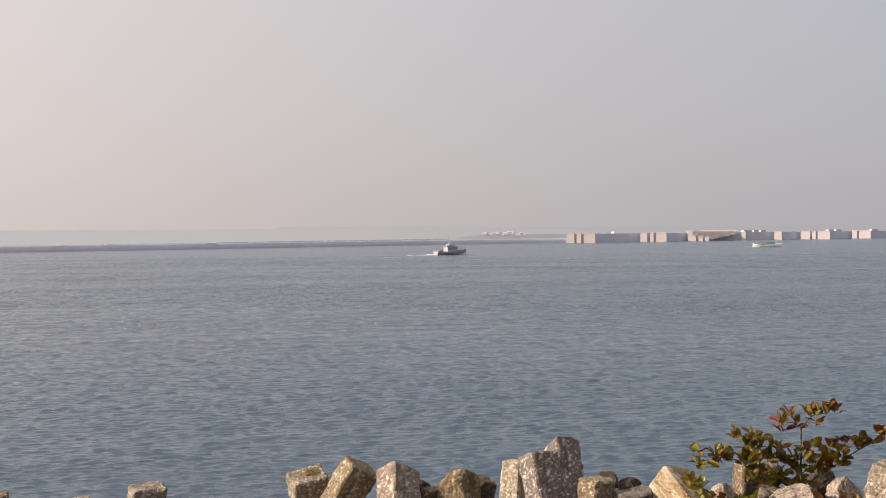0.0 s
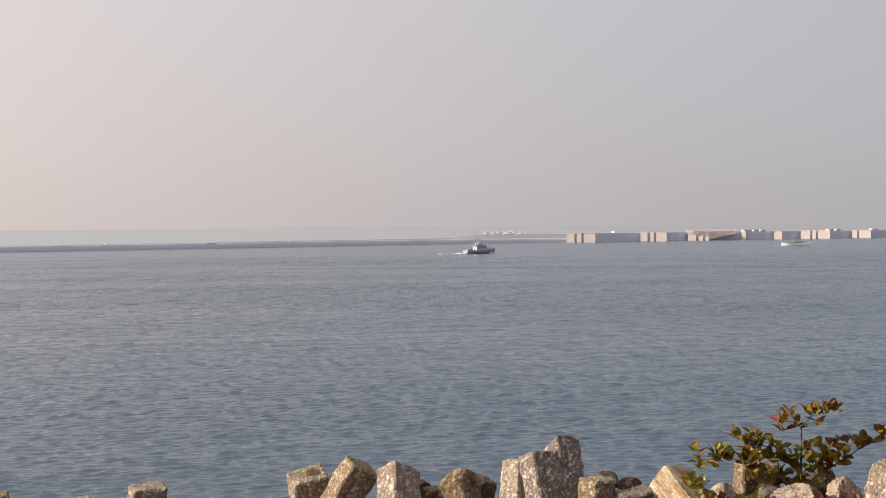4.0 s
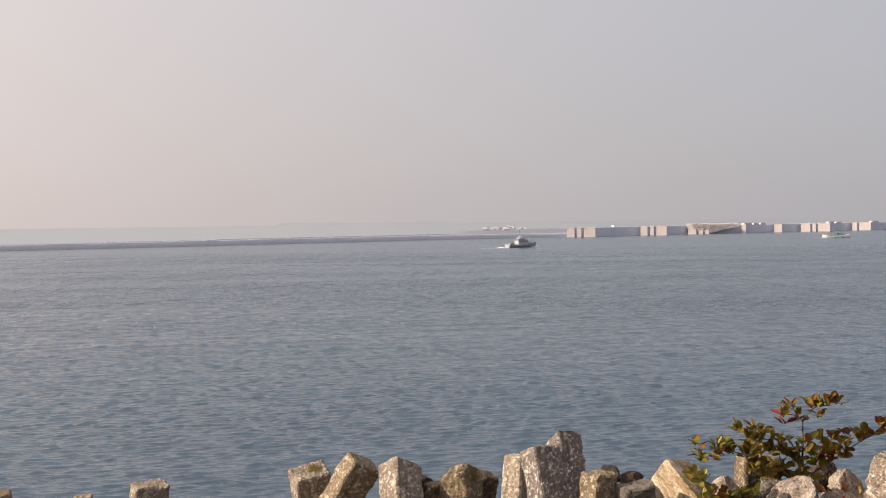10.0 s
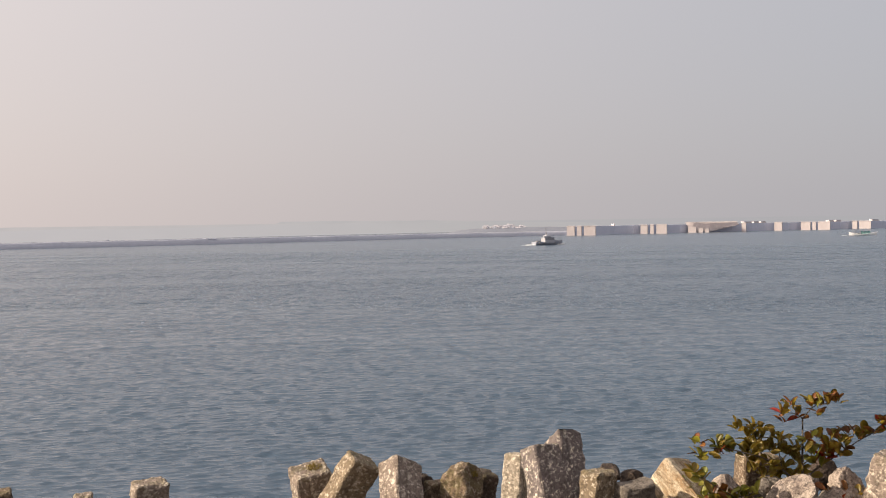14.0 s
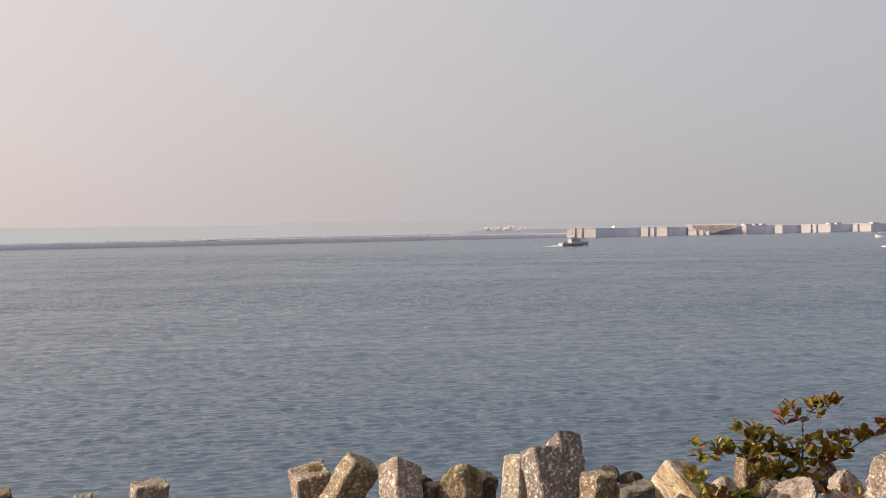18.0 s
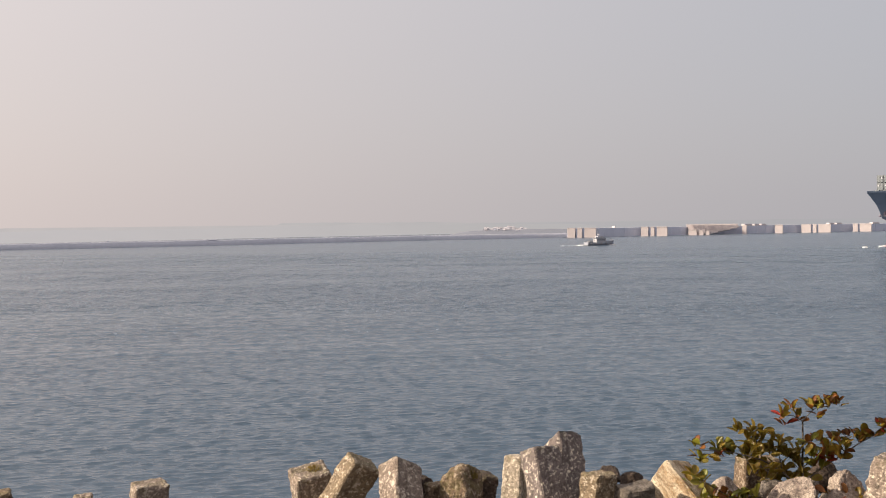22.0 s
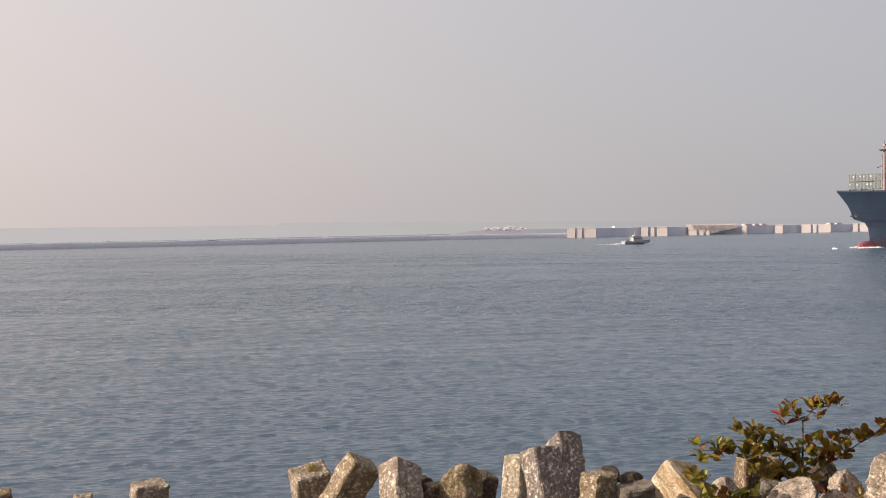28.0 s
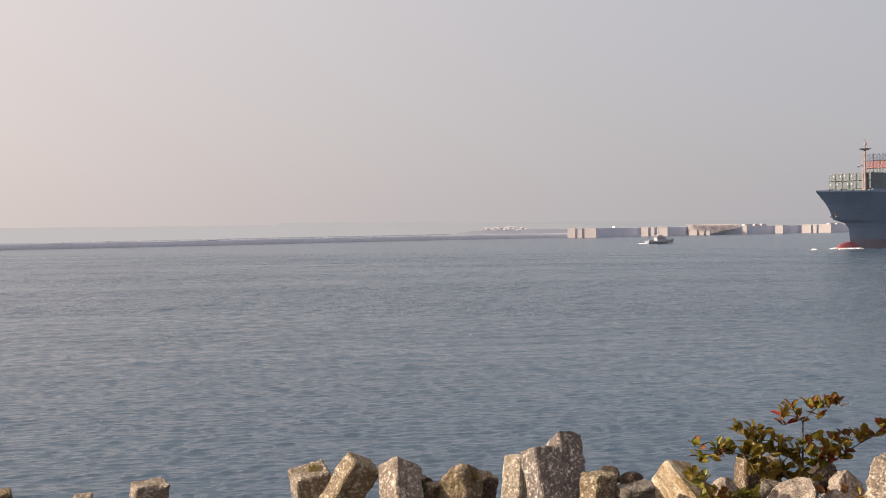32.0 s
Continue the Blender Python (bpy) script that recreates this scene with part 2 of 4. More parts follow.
force = k.math("MULTIPLY", k.math("MULTIPLY_ADD", calm, 0.50, 0.40), k.math("MULTIPLY_ADD", offing, -0.82, 1.0))
bump = k.add("ShaderNodeBump", Height=h, Strength=force, Distance=0.14)
# small cat's-paws, where the wind roughens the surface
paw_near = k.levels(k.noise(at, 1.5, 4, 0.6), 0.50, 0.64)
paw_far = k.levels(k.noise(k.add("ShaderNodeMapping", Vector=at, Scale=(0.9, 0.22, 1.0)).outputs[0], 0.75, 4, 0.6), 0.50, 0.64)
paw_broad = k.levels(k.noise(k.add("ShaderNodeMapping", Vector=at, Scale=(0.5, 0.12, 1.0)).outputs[0], 0.25, 5, 0.6), 0.45, 0.64)
paw = k.math("ADD", k.math("MULTIPLY", paw_near, mid), k.math("MULTIPLY", k.math("ADD", paw_far, k.math("MULTIPLY", paw_broad, 0.6)), out))
paw = k.math("MULTIPLY", k.math("MULTIPLY", paw, k.math("MULTIPLY_ADD", calm, 0.7, 0.3)), k.math("MULTIPLY_ADD", offing, -0.92, 1.0))
deep = k.mix(k.levels(k.noise(at, 0.02, 4), 0.35, 0.65), rgb(0.051, 0.083, 0.125), rgb(0.063, 0.098, 0.142))
# far out the small waves blend into a rougher mirror
rough = k.math("ADD", k.math("ADD", k.math("MULTIPLY_ADD", out, 0.16, 0.06), k.math("MULTIPLY", offing, 0.01)), k.math("MULTIPLY", paw, 0.30))
b = k.add("ShaderNodeBsdfPrincipled", Base_Color=deep, Roughness=rough, IOR=1.333, Normal=bump.outputs[0])
k.add("ShaderNodeOutputMaterial", Surface=b.outputs[0])


# ---- building helpers ----
def mesh_of(name, bm, mat, smooth=False):
    me = bpy.data.meshes.new(name)
    bm.to_mesh(me)
    bm.free()
    if mat:
        me.materials.append(mat)
    if smooth:
        me.polygons.foreach_set("use_smooth", [True] * len(me.polygons))
    return me


def part(name, bm, mat, parent, label="", smooth=False, m=None):
    """One mesh object under a thing or a part; bm is a bmesh or a mesh to share."""
    ob = new(name, mesh_of(name, bm, mat, smooth) if isinstance(bm, bmesh.types.BMesh) else bm)
    ob.parent = parent
    if m is not None:
        ob.matrix_local = m
    return tagged(ob, label, kind="stuff" if mat == m_foam else "")


def solid(name, bm, mat, label, category, group="", kind="", smooth=False, m=None):
    """A thing of one mesh."""
    ob = new(name, mesh_of(name, bm, mat, smooth) if isinstance(bm, bmesh.types.BMesh) else bm)
    if m is not None:
        ob.matrix_world = m
    return tagged(ob, label, category, group, kind)


def thing(name, m, label, category, group=""):
    ob = new(name)
    ob.matrix_world = m
    return tagged(ob, label, category, group)


def box(bm, x0, x1, y0, y1, z0, z1, bevel=0.0):
    r = bmesh.ops.create_cube(bm, size=1.0, matrix=Matrix.Translation(((x0 + x1) / 2, (y0 + y1) / 2, (z0 + z1) / 2))
                              @ Matrix.Diagonal((x1 - x0, y1 - y0, z1 - z0, 1)))
    if bevel:
        vs = set(r["verts"])
        bmesh.ops.bevel(bm, geom=[e for e in bm.edges if e.verts[0] in vs], offset=bevel, segments=2, affect="EDGES", profile=0.6)
    return bm


def rod(bm, a, b, r0, r1=None, n=8):
    a, b = Vector(a), Vector(b)
    d = b - a
    m = Matrix.Translation((a + b) / 2) @ d.to_track_quat("Z", "Y").to_matrix().to_4x4()
    bmesh.ops.create_cone(bm, cap_ends=True, segments=n, radius1=r0, radius2=r0 if r1 is None else r1, depth=d.length, matrix=m)
    return bm


def fresh():
    return bmesh.new()


# ---- sea ----
def graded(stops):
    """Coordinates from stops of (from, to, first step, last step)."""
    out = []
    for a, b, s0, s1 in stops:
        x = a
        while x < b - 1e-6:
            out.append(x)
            x += s0 + (s1 - s0) * (x - a) / (b - a)
    out.append(stops[-1][1])
    return np.array(out)


def sea():
    half = graded([(0, 30, 0.15, 0.17), (30, 70, 0.17, 0.5), (70, 140, 0.5, 1.5), (140, 6000, 6, 500)])
    xs = np.concatenate([-half[:0:-1], half])
    ys = np.concatenate([-graded([(0, 6000, 60, 700)])[:0:-1], graded([(0, 28, 2, 0.3), (28, 60, 0.08, 0.11), (60, 120, 0.11, 0.26), (120, 320, 0.26, 1.6), (320, 6000, 5, 400)])])
    gx, gy = np.meshgrid(xs, ys)
    dx = np.gradient(xs)[None, :] * np.ones_like(gy)
    dy = np.gradient(ys)[:, None] * np.ones_like(gx)
    z, ox, oy = np.zeros_like(gx), np.zeros_like(gx), np.zeros_like(gx)
    rng = np.random.default_rng(7)
    for i in range(128):
        if i < 86:  # wind chop
            lam = 0.22 * (0.95 / 0.22) ** rng.random()
            high = 0.0044 * lam ** -0.38
            th = radians(-84 + rng.normal(0, 19))
        elif i >= 104:  # short-crested seas, further off the shore
            lam, high = rng.uniform(1.1, 3.2), 0.0034
            th = radians(-84 + rng.normal(0, 32))
        else:  # low swell
            lam, high = rng.uniform(2.2, 6.0), 0.0012
            th = radians(-80 + rng.normal(0, 22))
        kx, ky = math.cos(th) * 2 * math.pi / lam, math.sin(th) * 2 * math.pi / lam
        fade = np.clip(1.6 - 3.6 * np.maximum(dx * abs(math.cos(th)), dy * abs(math.sin(th))) / lam, 0, 1)
        if i >= 104:
            fade = fade * np.clip((gy - 55) / 80, 0, 1)
        ph = kx * gx + ky * gy + rng.random() * 6.283
        a = fade * high * lam ** 0.9
        z += a * (np.sin(ph) - fade * (0.42 * np.sin(2 * ph) + 0.10 * np.cos(2 * ph)))  # steep on the side they run to
        ox += 1.2 * a * math.cos(th) * np.cos(ph)  # crests are drawn together and sharpen
        oy += 1.2 * a * math.sin(th) * np.cos(ph)
    ny, nx = gx.shape
    co = np.stack([gx + ox, gy + oy, z], -1).reshape(-1, 3)
    i = np.arange(ny * nx).reshape(ny, nx)
    quads = np.stack([i[:-1, :-1], i[:-1, 1:], i[1:, 1:], i[1:, :-1]], -1).reshape(-1, 4)
    me = bpy.data.meshes.new("sea")
    me.vertices.add(len(co))
    me.vertices.foreach_set("co", co.ravel())
    me.loops.add(quads.size)
    me.loops.foreach_set("vertex_index", quads.ravel().astype(np.int32))
    me.polygons.add(len(quads))
    me.polygons.foreach_set("loop_start", np.arange(0, quads.size, 4, dtype=np.int32))
    me.update(calc_edges=True)
    me.polygons.foreach_set("use_smooth", [True] * len(quads))
    me.materials.append(m_sea)
    return tagged(new("water", me), "grey blue rippled sea water with small wind waves", "sea", kind="structure")


water = sea()


# ---- shore under the camera ----
def shore_height(y):
    # the rise behind y = -5 is an unseen bank, added to block sky light
    return float(np.interp(y, (-40, -24, -5, 2.5, 8, 16, 24, 31, 40, 60), (25.0, 25.0, 7.85, 7.85, 6.4, 4.3, 2.95, 0.2, -2.0, -5.0)))


def shore():
    bm = fresh()
    xs, ys = np.concatenate([np.arange(-120, -40, 8.0), np.arange(-40, 40, 1.0), np.arange(40, 120.1, 8.0)]), np.concatenate([np.arange(-40, 2, 3.0), np.arange(2, 46.1, 0.8)])
    rows = []
    for y in ys:
        rows.append([bm.verts.new((x, y, shore_height(y) + (0.25 * noise.noise((x * 0.6, y * 0.6, 3)) if y > 3 else 0))) for x in xs])
    for a, b in zip(rows, rows[1:]):
        for i in range(len(xs) - 1):
            bm.faces.new((a[i], a[i + 1], b[i + 1], b[i]))
    return solid("ground", bm, m_shore, "rubble shore slope and terrace, with an unseen bank added behind to dim skylight", "shore", kind="structure")


shore()


# ---- armour blocks and stones on the shore ----
def worn_block(w, d, h, taper, seed, chip=0.05, broken=(), chamfer=0.04):
    """A cast concrete block or leg, its top at z = 0, with worn edges and a rough skin."""
    bm = fresh()
    box(bm, -w / 2, w / 2, -d / 2, d / 2, -h, 0)
    for at, n in broken:  # a corner or slope that has broken off
        bmesh.ops.bisect_plane(bm, geom=bm.verts[:] + bm.edges[:] + bm.faces[:], plane_co=at, plane_no=n, clear_outer=True)
        bmesh.ops.holes_fill(bm, edges=bm.edges[:])
    if chamfer:
        bmesh.ops.bevel(bm, geom=bm.edges[:], offset=chamfer, segments=1, affect="EDGES")
    bmesh.ops.triangulate(bm, faces=[f for f in bm.faces if len(f.verts) > 4])
    for step in range(5):
        long = [e for e in bm.edges if e.calc_length() > 0.062]
        if not long:
            break
        bmesh.ops.subdivide_edges(bm, edges=long, cuts=1, use_grid_fill=True)
    bmesh.ops.triangulate(bm, faces=[f for f in bm.faces if len(f.verts) > 4])
    off = Vector((seed * 3.7, seed * 1.9, seed * 0.7))
    bm.normal_update()
    for v in bm.verts:
        p = v.co
        top = abs(p.z)
        near = sorted((abs(abs(p.x) - w / 2), abs(abs(p.y) - d / 2), top))[1]
        k = max(0.0, 1 - near / 0.16)
        n1, n2 = noise.noise(p * 2.2 + off), noise.fractal(p * 6 + off, 0.8, 2.1, 5)
        v.co = p + v.normal * (0.012 * n1 + 0.017 * n2 + 0.011 * noise.noise(p * 15 + off)) - Vector((p.x, p.y, p.z * 0.3)).normalized() * k * chip * (0.25 + 1.3 * noise.noise(p * 4 + off * 2))
        g = 1 - taper * max(0, 1 + p.z / h)
        v.co.x, v.co.y = v.co.x * g, v.co.y * g
    return bm


def concrete_block(top, w, d, yaw, lean, tip, taper, mat, seed, label, h=None, chip=0.05, turn=None, broken=()):
    x, y, z = top
    h = h or z - shore_height(y) + 0.55
    if turn:  # its own three axes; the place is that of the near top corner
        m = Matrix.Translation(top) @ Matrix(turn).transposed().to_4x4() @ Matrix.Translation((w / 2, d / 2, 0))
        return solid("concrete_block", worn_block(w, d, h, taper, seed, chip, broken), mat, label, "concrete block", "armour blocks on the shore", m=m)
    m = pose(x, y, z, 0, lean, 0) @ pose(0, 0, 0, tip) @ pose(0, 0, 0, 0, 0, yaw)
    return solid("concrete_block", worn_block(w, d, h, taper, seed, chip, broken), mat, label, "concrete block", "armour blocks on the shore", m=m)


def stone(centre, size, seed, mat, label, yaw=0, cuts=9, name="boulder", group="boulders on the shore"):
    """A broken quarry stone: a ball cut by planes, then roughened."""
    bm = fresh()
    bmesh.ops.create_icosphere(bm, subdivisions=5, radius=1.0)
    rng = random.Random(seed)
    planes = []
    for i in range(cuts):
        n = Vector((rng.gauss(0, 1), rng.gauss(0, 1), rng.gauss(0, 0.9))).normalized()
        planes.append((n, rng.uniform(0.48, 0.76)))
    off = Vector((seed * 2.3, seed, 0))
    for v in bm.verts:
        for n, dd in planes:
            s = v.co.dot(n) - dd
            if s > 0:
                v.co -= n * s * 0.93
        v.co += v.co.normalized() * (0.07 * noise.noise(v.co * 2.5 + off) + 0.05 * noise.fractal(v.co * 6 + off, 1.0, 2.0, 4))
        v.co.x, v.co.y, v.co.z = v.co.x * size[0], v.co.y * size[1], v.co.z * size[2]
    return solid(name, bm, mat, label, "rock", group, m=pose(*centre, 0, 0, yaw), smooth=False)


concrete_block((-3.13, 24.50, 3.88), 0.88, 0.72, 24, -2, 21, 0.05, m_concrete, 1, "weathered concrete block with a mossy sloping top", chip=0.05)
concrete_block((-1.84, 23.90, 4.20), 0.76, 0.64, 28, 31, 4, 0.05, m_concrete_tan, 2, "leaning weathered concrete block with a pale lit side", chip=0.05)
concrete_block((-1.09, 23.40, 4.46), 0.87, 0.62, 0, 0, 0, 0.04, m_concrete, 3, "upright weathered concrete block with exposed pebbles", chip=0.05, turn=((0.688, 0.575, -0.442), (-0.723, 0.499, -0.477), (-0.054, 0.647, 0.759)))
concrete_block((-0.20, 23.90, 3.68), 0.50, 0.45, 30, 2, 0, 0.05, m_concrete_brown, 4, "low brown stained concrete block", chip=0.05)
stone((0.40, 23.50, 3.60), (0.56, 0.45, 0.58), 47, m_concrete_brown, "squat rounded block worn to a mossy tan hump", 15, 7, "worn_block", "armour blocks on the shore")
concrete_block((1.68, 25.00, 4.05), 0.54, 0.57, 56, 3, -4, 0.10, m_concrete_pale, 6, "slim pale concrete block beside a larger one", chip=0.05)
concrete_block((1.92, 23.10, 4.65), 0.80, 0.62, 0, 0, 0, 0.06, m_concrete_grey, 7, "large dark grey concrete block with one pale side", chip=0.05, turn=((0.828, 0.558, -0.052), (-0.54, 0.77, -0.34), (-0.15, 0.31, 0.939)))
concrete_block((2.54, 24.00, 4.82), 0.84, 0.70, 0, 0, 0, 0.12, m_concrete_grey, 8, "tallest dark grey concrete block of the row", chip=0.05, broken=(((0, -0.30, 0), (0, 0.40, 0.92)), ((0.16, 0, 0), (0.22, 0, 0.975))), turn=((0.779, 0.609, -0.147), (-0.621, 0.721, -0.306), (-0.08, 0.33, 0.941)))
concrete_block((3.25, 22.50, 4.20), 0.64, 0.56, 38, 5, 2, 0.05, m_concrete_tan, 9, "low brown pebbly concrete block", chip=0.10)
concrete_block((4.80, 23.30, 4.30), 0.84, 0.84, 0, 0, 0, 0.00, m_stone_tan, 10, "pale tan block with rust streaked side", chip=0.02, turn=((0.78, 0.602, -0.173), (-0.465, 0.370, -0.803), (-0.42, 0.707, 0.571)))
concrete_block((7.22, 24.60, 4.02), 0.98, 0.55, 13, 2, 2, 0.05, m_concrete_brown, 11, "dark brown concrete block behind the shrub", chip=0.05)
concrete_block((9.51, 22.30, 4.47), 1.00, 0.90, 40, 6, 8, 0.12, m_concrete, 12, "large pale pebbly concrete block", chip=0.10)
concrete_block((-6.66, 23.90, 3.77), 0.82, 0.66, 28, 1, 6, 0.05, m_concrete, 13, "low weathered concrete block with a mossy edge", chip=0.10)
concrete_block((-8.14, 23.90, 3.49), 0.42, 0.42, 25, 2, 8, 0.05, m_concrete, 14, "top of a pale weathered concrete block", chip=0.08)
concrete_block((-9.92, 23.66, 3.65), 0.50, 0.50, 25, -4, 8, 0.05, m_concrete_brown, 15, "brown weathered concrete block", chip=0.05)
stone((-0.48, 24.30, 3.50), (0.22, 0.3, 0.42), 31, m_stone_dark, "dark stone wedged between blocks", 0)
stone((3.58, 23.30, 3.98), (0.42, 0.32, 0.19), 32, m_stone_dark, "dark brown stone behind a block", 0)
stone((4.26, 24.30, 3.53), (0.34, 0.3, 0.26), 33, m_stone_dark, "dark brown stone between blocks", 0)
concrete_block((0.92, 24.20, 3.80), 0.56, 0.50, 26, 14, 4, 0.10, m_concrete_dark, 16, "dark brown block with worn rounded edges", chip=0.16)
concrete_block((3.99, 22.35, 3.97), 0.82, 0.55, 20, -2, 7, 0.04, m_stone_grey, 17, "flat grey slab lying in front of the blocks", chip=0.14)
stone((6.09, 23.00, 3.44), (0.50, 0.42, 0.52), 35, m_stone, "grey brown boulder at the foot of the shrub", 0)
stone((6.92, 22.90, 3.42), (0.64, 0.45, 0.5), 36, m_stone_grey, "pale grey boulder at the foot of the shrub", 40)
stone((7.42, 22.40, 3.46), (0.66, 0.5, 0.62), 37, m_stone, "large pale boulder at the foot of the shrub", 10)
stone((8.20, 22.75, 3.28), (0.66, 0.45, 0.50), 42, m_stone, "flat pale boulder beside the shrub", 25)
stone((8.72, 22.90, 3.55), (0.52, 0.5, 0.58), 38, m_stone, "rounded pale boulder with a dark side", 70)
stone((8.20, 24.10, 3.45), (0.40, 0.35, 0.40), 43, m_stone, "pinkish boulder behind the shrub stem", 50)
stone((8.80, 24.60, 3.52), (0.40, 0.35, 0.38), 39, m_stone_dark, "dark brown boulder near the water", 0)
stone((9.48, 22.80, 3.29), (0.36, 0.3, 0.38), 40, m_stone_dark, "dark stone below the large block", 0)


def moss_tuft(x, y, z, wide, tall, seed):
    """A fuzzy cap of dry moss and short grass on a worn block."""
    rng = random.Random(seed)
    bm = fresh()
    for i in range(260):
        a, r = rng.uniform(0, 6.283), wide / 2 * math.sqrt(rng.random())
        p = Vector((math.cos(a) * r, math.sin(a) * r * 0.8, -0.5 * tall - 0.5 * r * r / wide))
        tip = p + Vector((rng.gauss(0, 0.035), rng.gauss(0, 0.035), tall * rng.uniform(0.7, 1.5) * (1 - 0.5 * (2 * r / wide) ** 2)))
        side = Vector((math.cos(a * 7), math.sin(a * 7), 0)) * 0.012
        bm.faces.new([bm.verts.new(q) for q in (p - side, p + side, tip)])
    return solid("moss_tuft", bm, m_moss, "dry olive moss and short grass on a worn block", "moss", kind="stuff", m=pose(x, y, z))


moss_tuft(0.50, 23.50, 4.02, 0.42, 0.16, 61)
moss_tuft(-3.05, 24.60, 3.95, 0.50, 0.07, 62)


# ---- sea almond shrub ----
def leaf_mesh(name, length, width, mat, bend):
    """An obovate leaf, folded along the midrib and bent down, with its stalk at the origin, pointing along +y."""
    bm = fresh()
    prof = ((0.0, 0.07), (0.12, 0.26), (0.30, 0.72), (0.55, 1.0), (0.78, 0.97), (0.93, 0.64), (1.0, 0.2))
    rows = []
    for t, w in prof:
        z = -bend * length * t * t
        rows.append([bm.verts.new((s * w * width / 2, t * length, z + abs(s) * w * width * 0.16)) for s in (-1, -0.5, 0, 0.5, 1)])
    for a, b in zip(rows, rows[1:]):
        for i in range(4):
            bm.faces.new((a[i], a[i + 1], b[i + 1], b[i]))
    bmesh.ops.solidify(bm, geom=bm.faces[:], thickness=0.003)
    return mesh_of(name, bm, mat, True)


def shrub():
    root = thing("shrub", pose(7.79, 23.20, 3.45), "leafy shrub with green, brown and red leaves between boulders", "shrub")
    base = Vector((7.79, 23.20, 3.45))
    rng = random.Random(11)
    kinds = {"g": m_leaf, "o": m_leaf_olive, "b": m_leaf_brown, "r": m_leaf_red, "y": m_leaf_yellow}
    shapes = {c: [leaf_mesh("leaf", L, Wd, m, bd) for L, Wd, bd in ((0.27, 0.16, 0.12), (0.22, 0.14, 0.25), (0.29, 0.165, 0.05))] for c, m in kinds.items()}

    made, rest = [0], fresh()

    def branch(points, r0, r1):
        bm = fresh()
        pts = [Vector(p) - base for p in points]
        n = len(pts) - 1
        for i in range(n):
            rod(bm, pts[i], pts[i + 1], r0 + (r1 - r0) * i / n, r0 + (r1 - r0) * (i + 1) / n, 7)
        return part("branch", bm, m_bark, root)

    def rosette(centre, code, count, spread=1.0, holder=None):
        c = Vector(centre) - base
        for i in range(count + 1):
            ang = i * 2.399 + rng.uniform(-0.4, 0.4)
            up = rng.uniform(2, 80)
            m = (Matrix.Translation(c + Vector((rng.gauss(0, 0.035), rng.gauss(0, 0.10), rng.gauss(0, 0.035))) * spread)
                 @ pose(0, 0, 0, 0, 0, math.degrees(ang)) @ pose(0, 0, 0, up, 0, 0) @ pose(0, 0.02, 0, 0, rng.uniform(-50, 50), 0))
            shape = rng.choice(shapes[rng.choice(code)])
            if made[0] < 300:
                made[0] += 1
                part("leaf", shape, None, root, m=m)
            else:
                first = len(rest.verts)
                rest.from_mesh(shape)
                rest.verts.ensure_lookup_table()
                bmesh.ops.transform(rest, matrix=m, verts=rest.verts[first:])

    branch([(7.79, 23.20, 3.58), (7.78, 23.20, 4.20), (7.79, 23.20, 4.69), (7.79, 23.20, 5.14)], 0.028, 0.016)
    branch([(7.79, 23.20, 5.12), (7.60, 23.20, 5.23), (7.43, 23.25, 5.24)], 0.012, 0.007)
    branch([(7.79, 23.20, 5.12), (7.99, 23.20, 5.34), (8.23, 23.15, 5.53), (8.50, 23.20, 5.60)], 0.013, 0.006)
    for c, code, n in (
            ((7.34, 23.20, 5.22), "bro", 5),
            ((7.40, 23.25, 5.02), "rrb", 4),
            ((7.56, 23.20, 5.34), "bob", 6),
            ((7.77, 23.30, 5.14), "bo", 5),
            ((7.98, 23.20, 5.42), "bo", 6),
            ((8.14, 23.10, 5.47), "oyg", 6),
            ((8.32, 23.20, 5.44), "bob", 5),
            ((8.52, 23.20, 5.45), "bob", 5),
            ((8.13, 23.20, 5.19), "bo", 4),
    ):
        rosette(c, code, n)
    branch([(7.81, 23.20, 3.60), (8.06, 23.30, 3.95), (8.57, 23.35, 4.25), (9.05, 23.30, 4.59), (9.36, 23.30, 4.75)], 0.024, 0.008)
    branch([(9.05, 23.30, 4.59), (9.36, 23.30, 4.78), (9.57, 23.30, 4.95)], 0.010, 0.006)
    for c, code, n in (
            ((7.90, 23.20, 4.62), "gob", 6),
            ((8.15, 23.35, 4.59), "bo", 6),
            ((8.31, 23.10, 4.51), "ogb", 8),
            ((8.51, 23.30, 4.65), "ob", 7),
            ((8.64, 23.20, 4.62), "bo", 7),
            ((8.87, 23.30, 4.74), "bob", 6),
            ((8.67, 23.20, 4.42), "bo", 7),
            ((8.37, 23.30, 4.22), "rrbo", 7),
            ((8.48, 23.10, 4.36), "ob", 6),
    ):
        rosette(c, code, n)
    for c, code, n in (
            ((9.05, 23.30, 4.62), "bo", 4),
            ((9.20, 23.30, 4.72), "yob", 5),
            ((9.36, 23.30, 4.71), "bo", 4),
            ((9.56, 23.30, 4.92), "bor", 4),
            ((9.62, 23.30, 4.76), "rrr", 4),
            ((8.14, 23.35, 4.06), "gob", 7),
            ((7.95, 23.10, 4.33), "gg", 7),
    ):
        rosette(c, code, n)
    branch([(7.76, 23.20, 3.60), (7.31, 23.10, 4.04), (6.89, 23.10, 4.29), (6.49, 23.10, 4.41), (6.15, 23.10, 4.49), (5.56, 23.10, 4.53)], 0.026, 0.007)
    branch([(6.89, 23.10, 4.29), (6.79, 23.20, 4.64), (6.73, 23.20, 4.89), (6.65, 23.20, 5.01)], 0.015, 0.006)
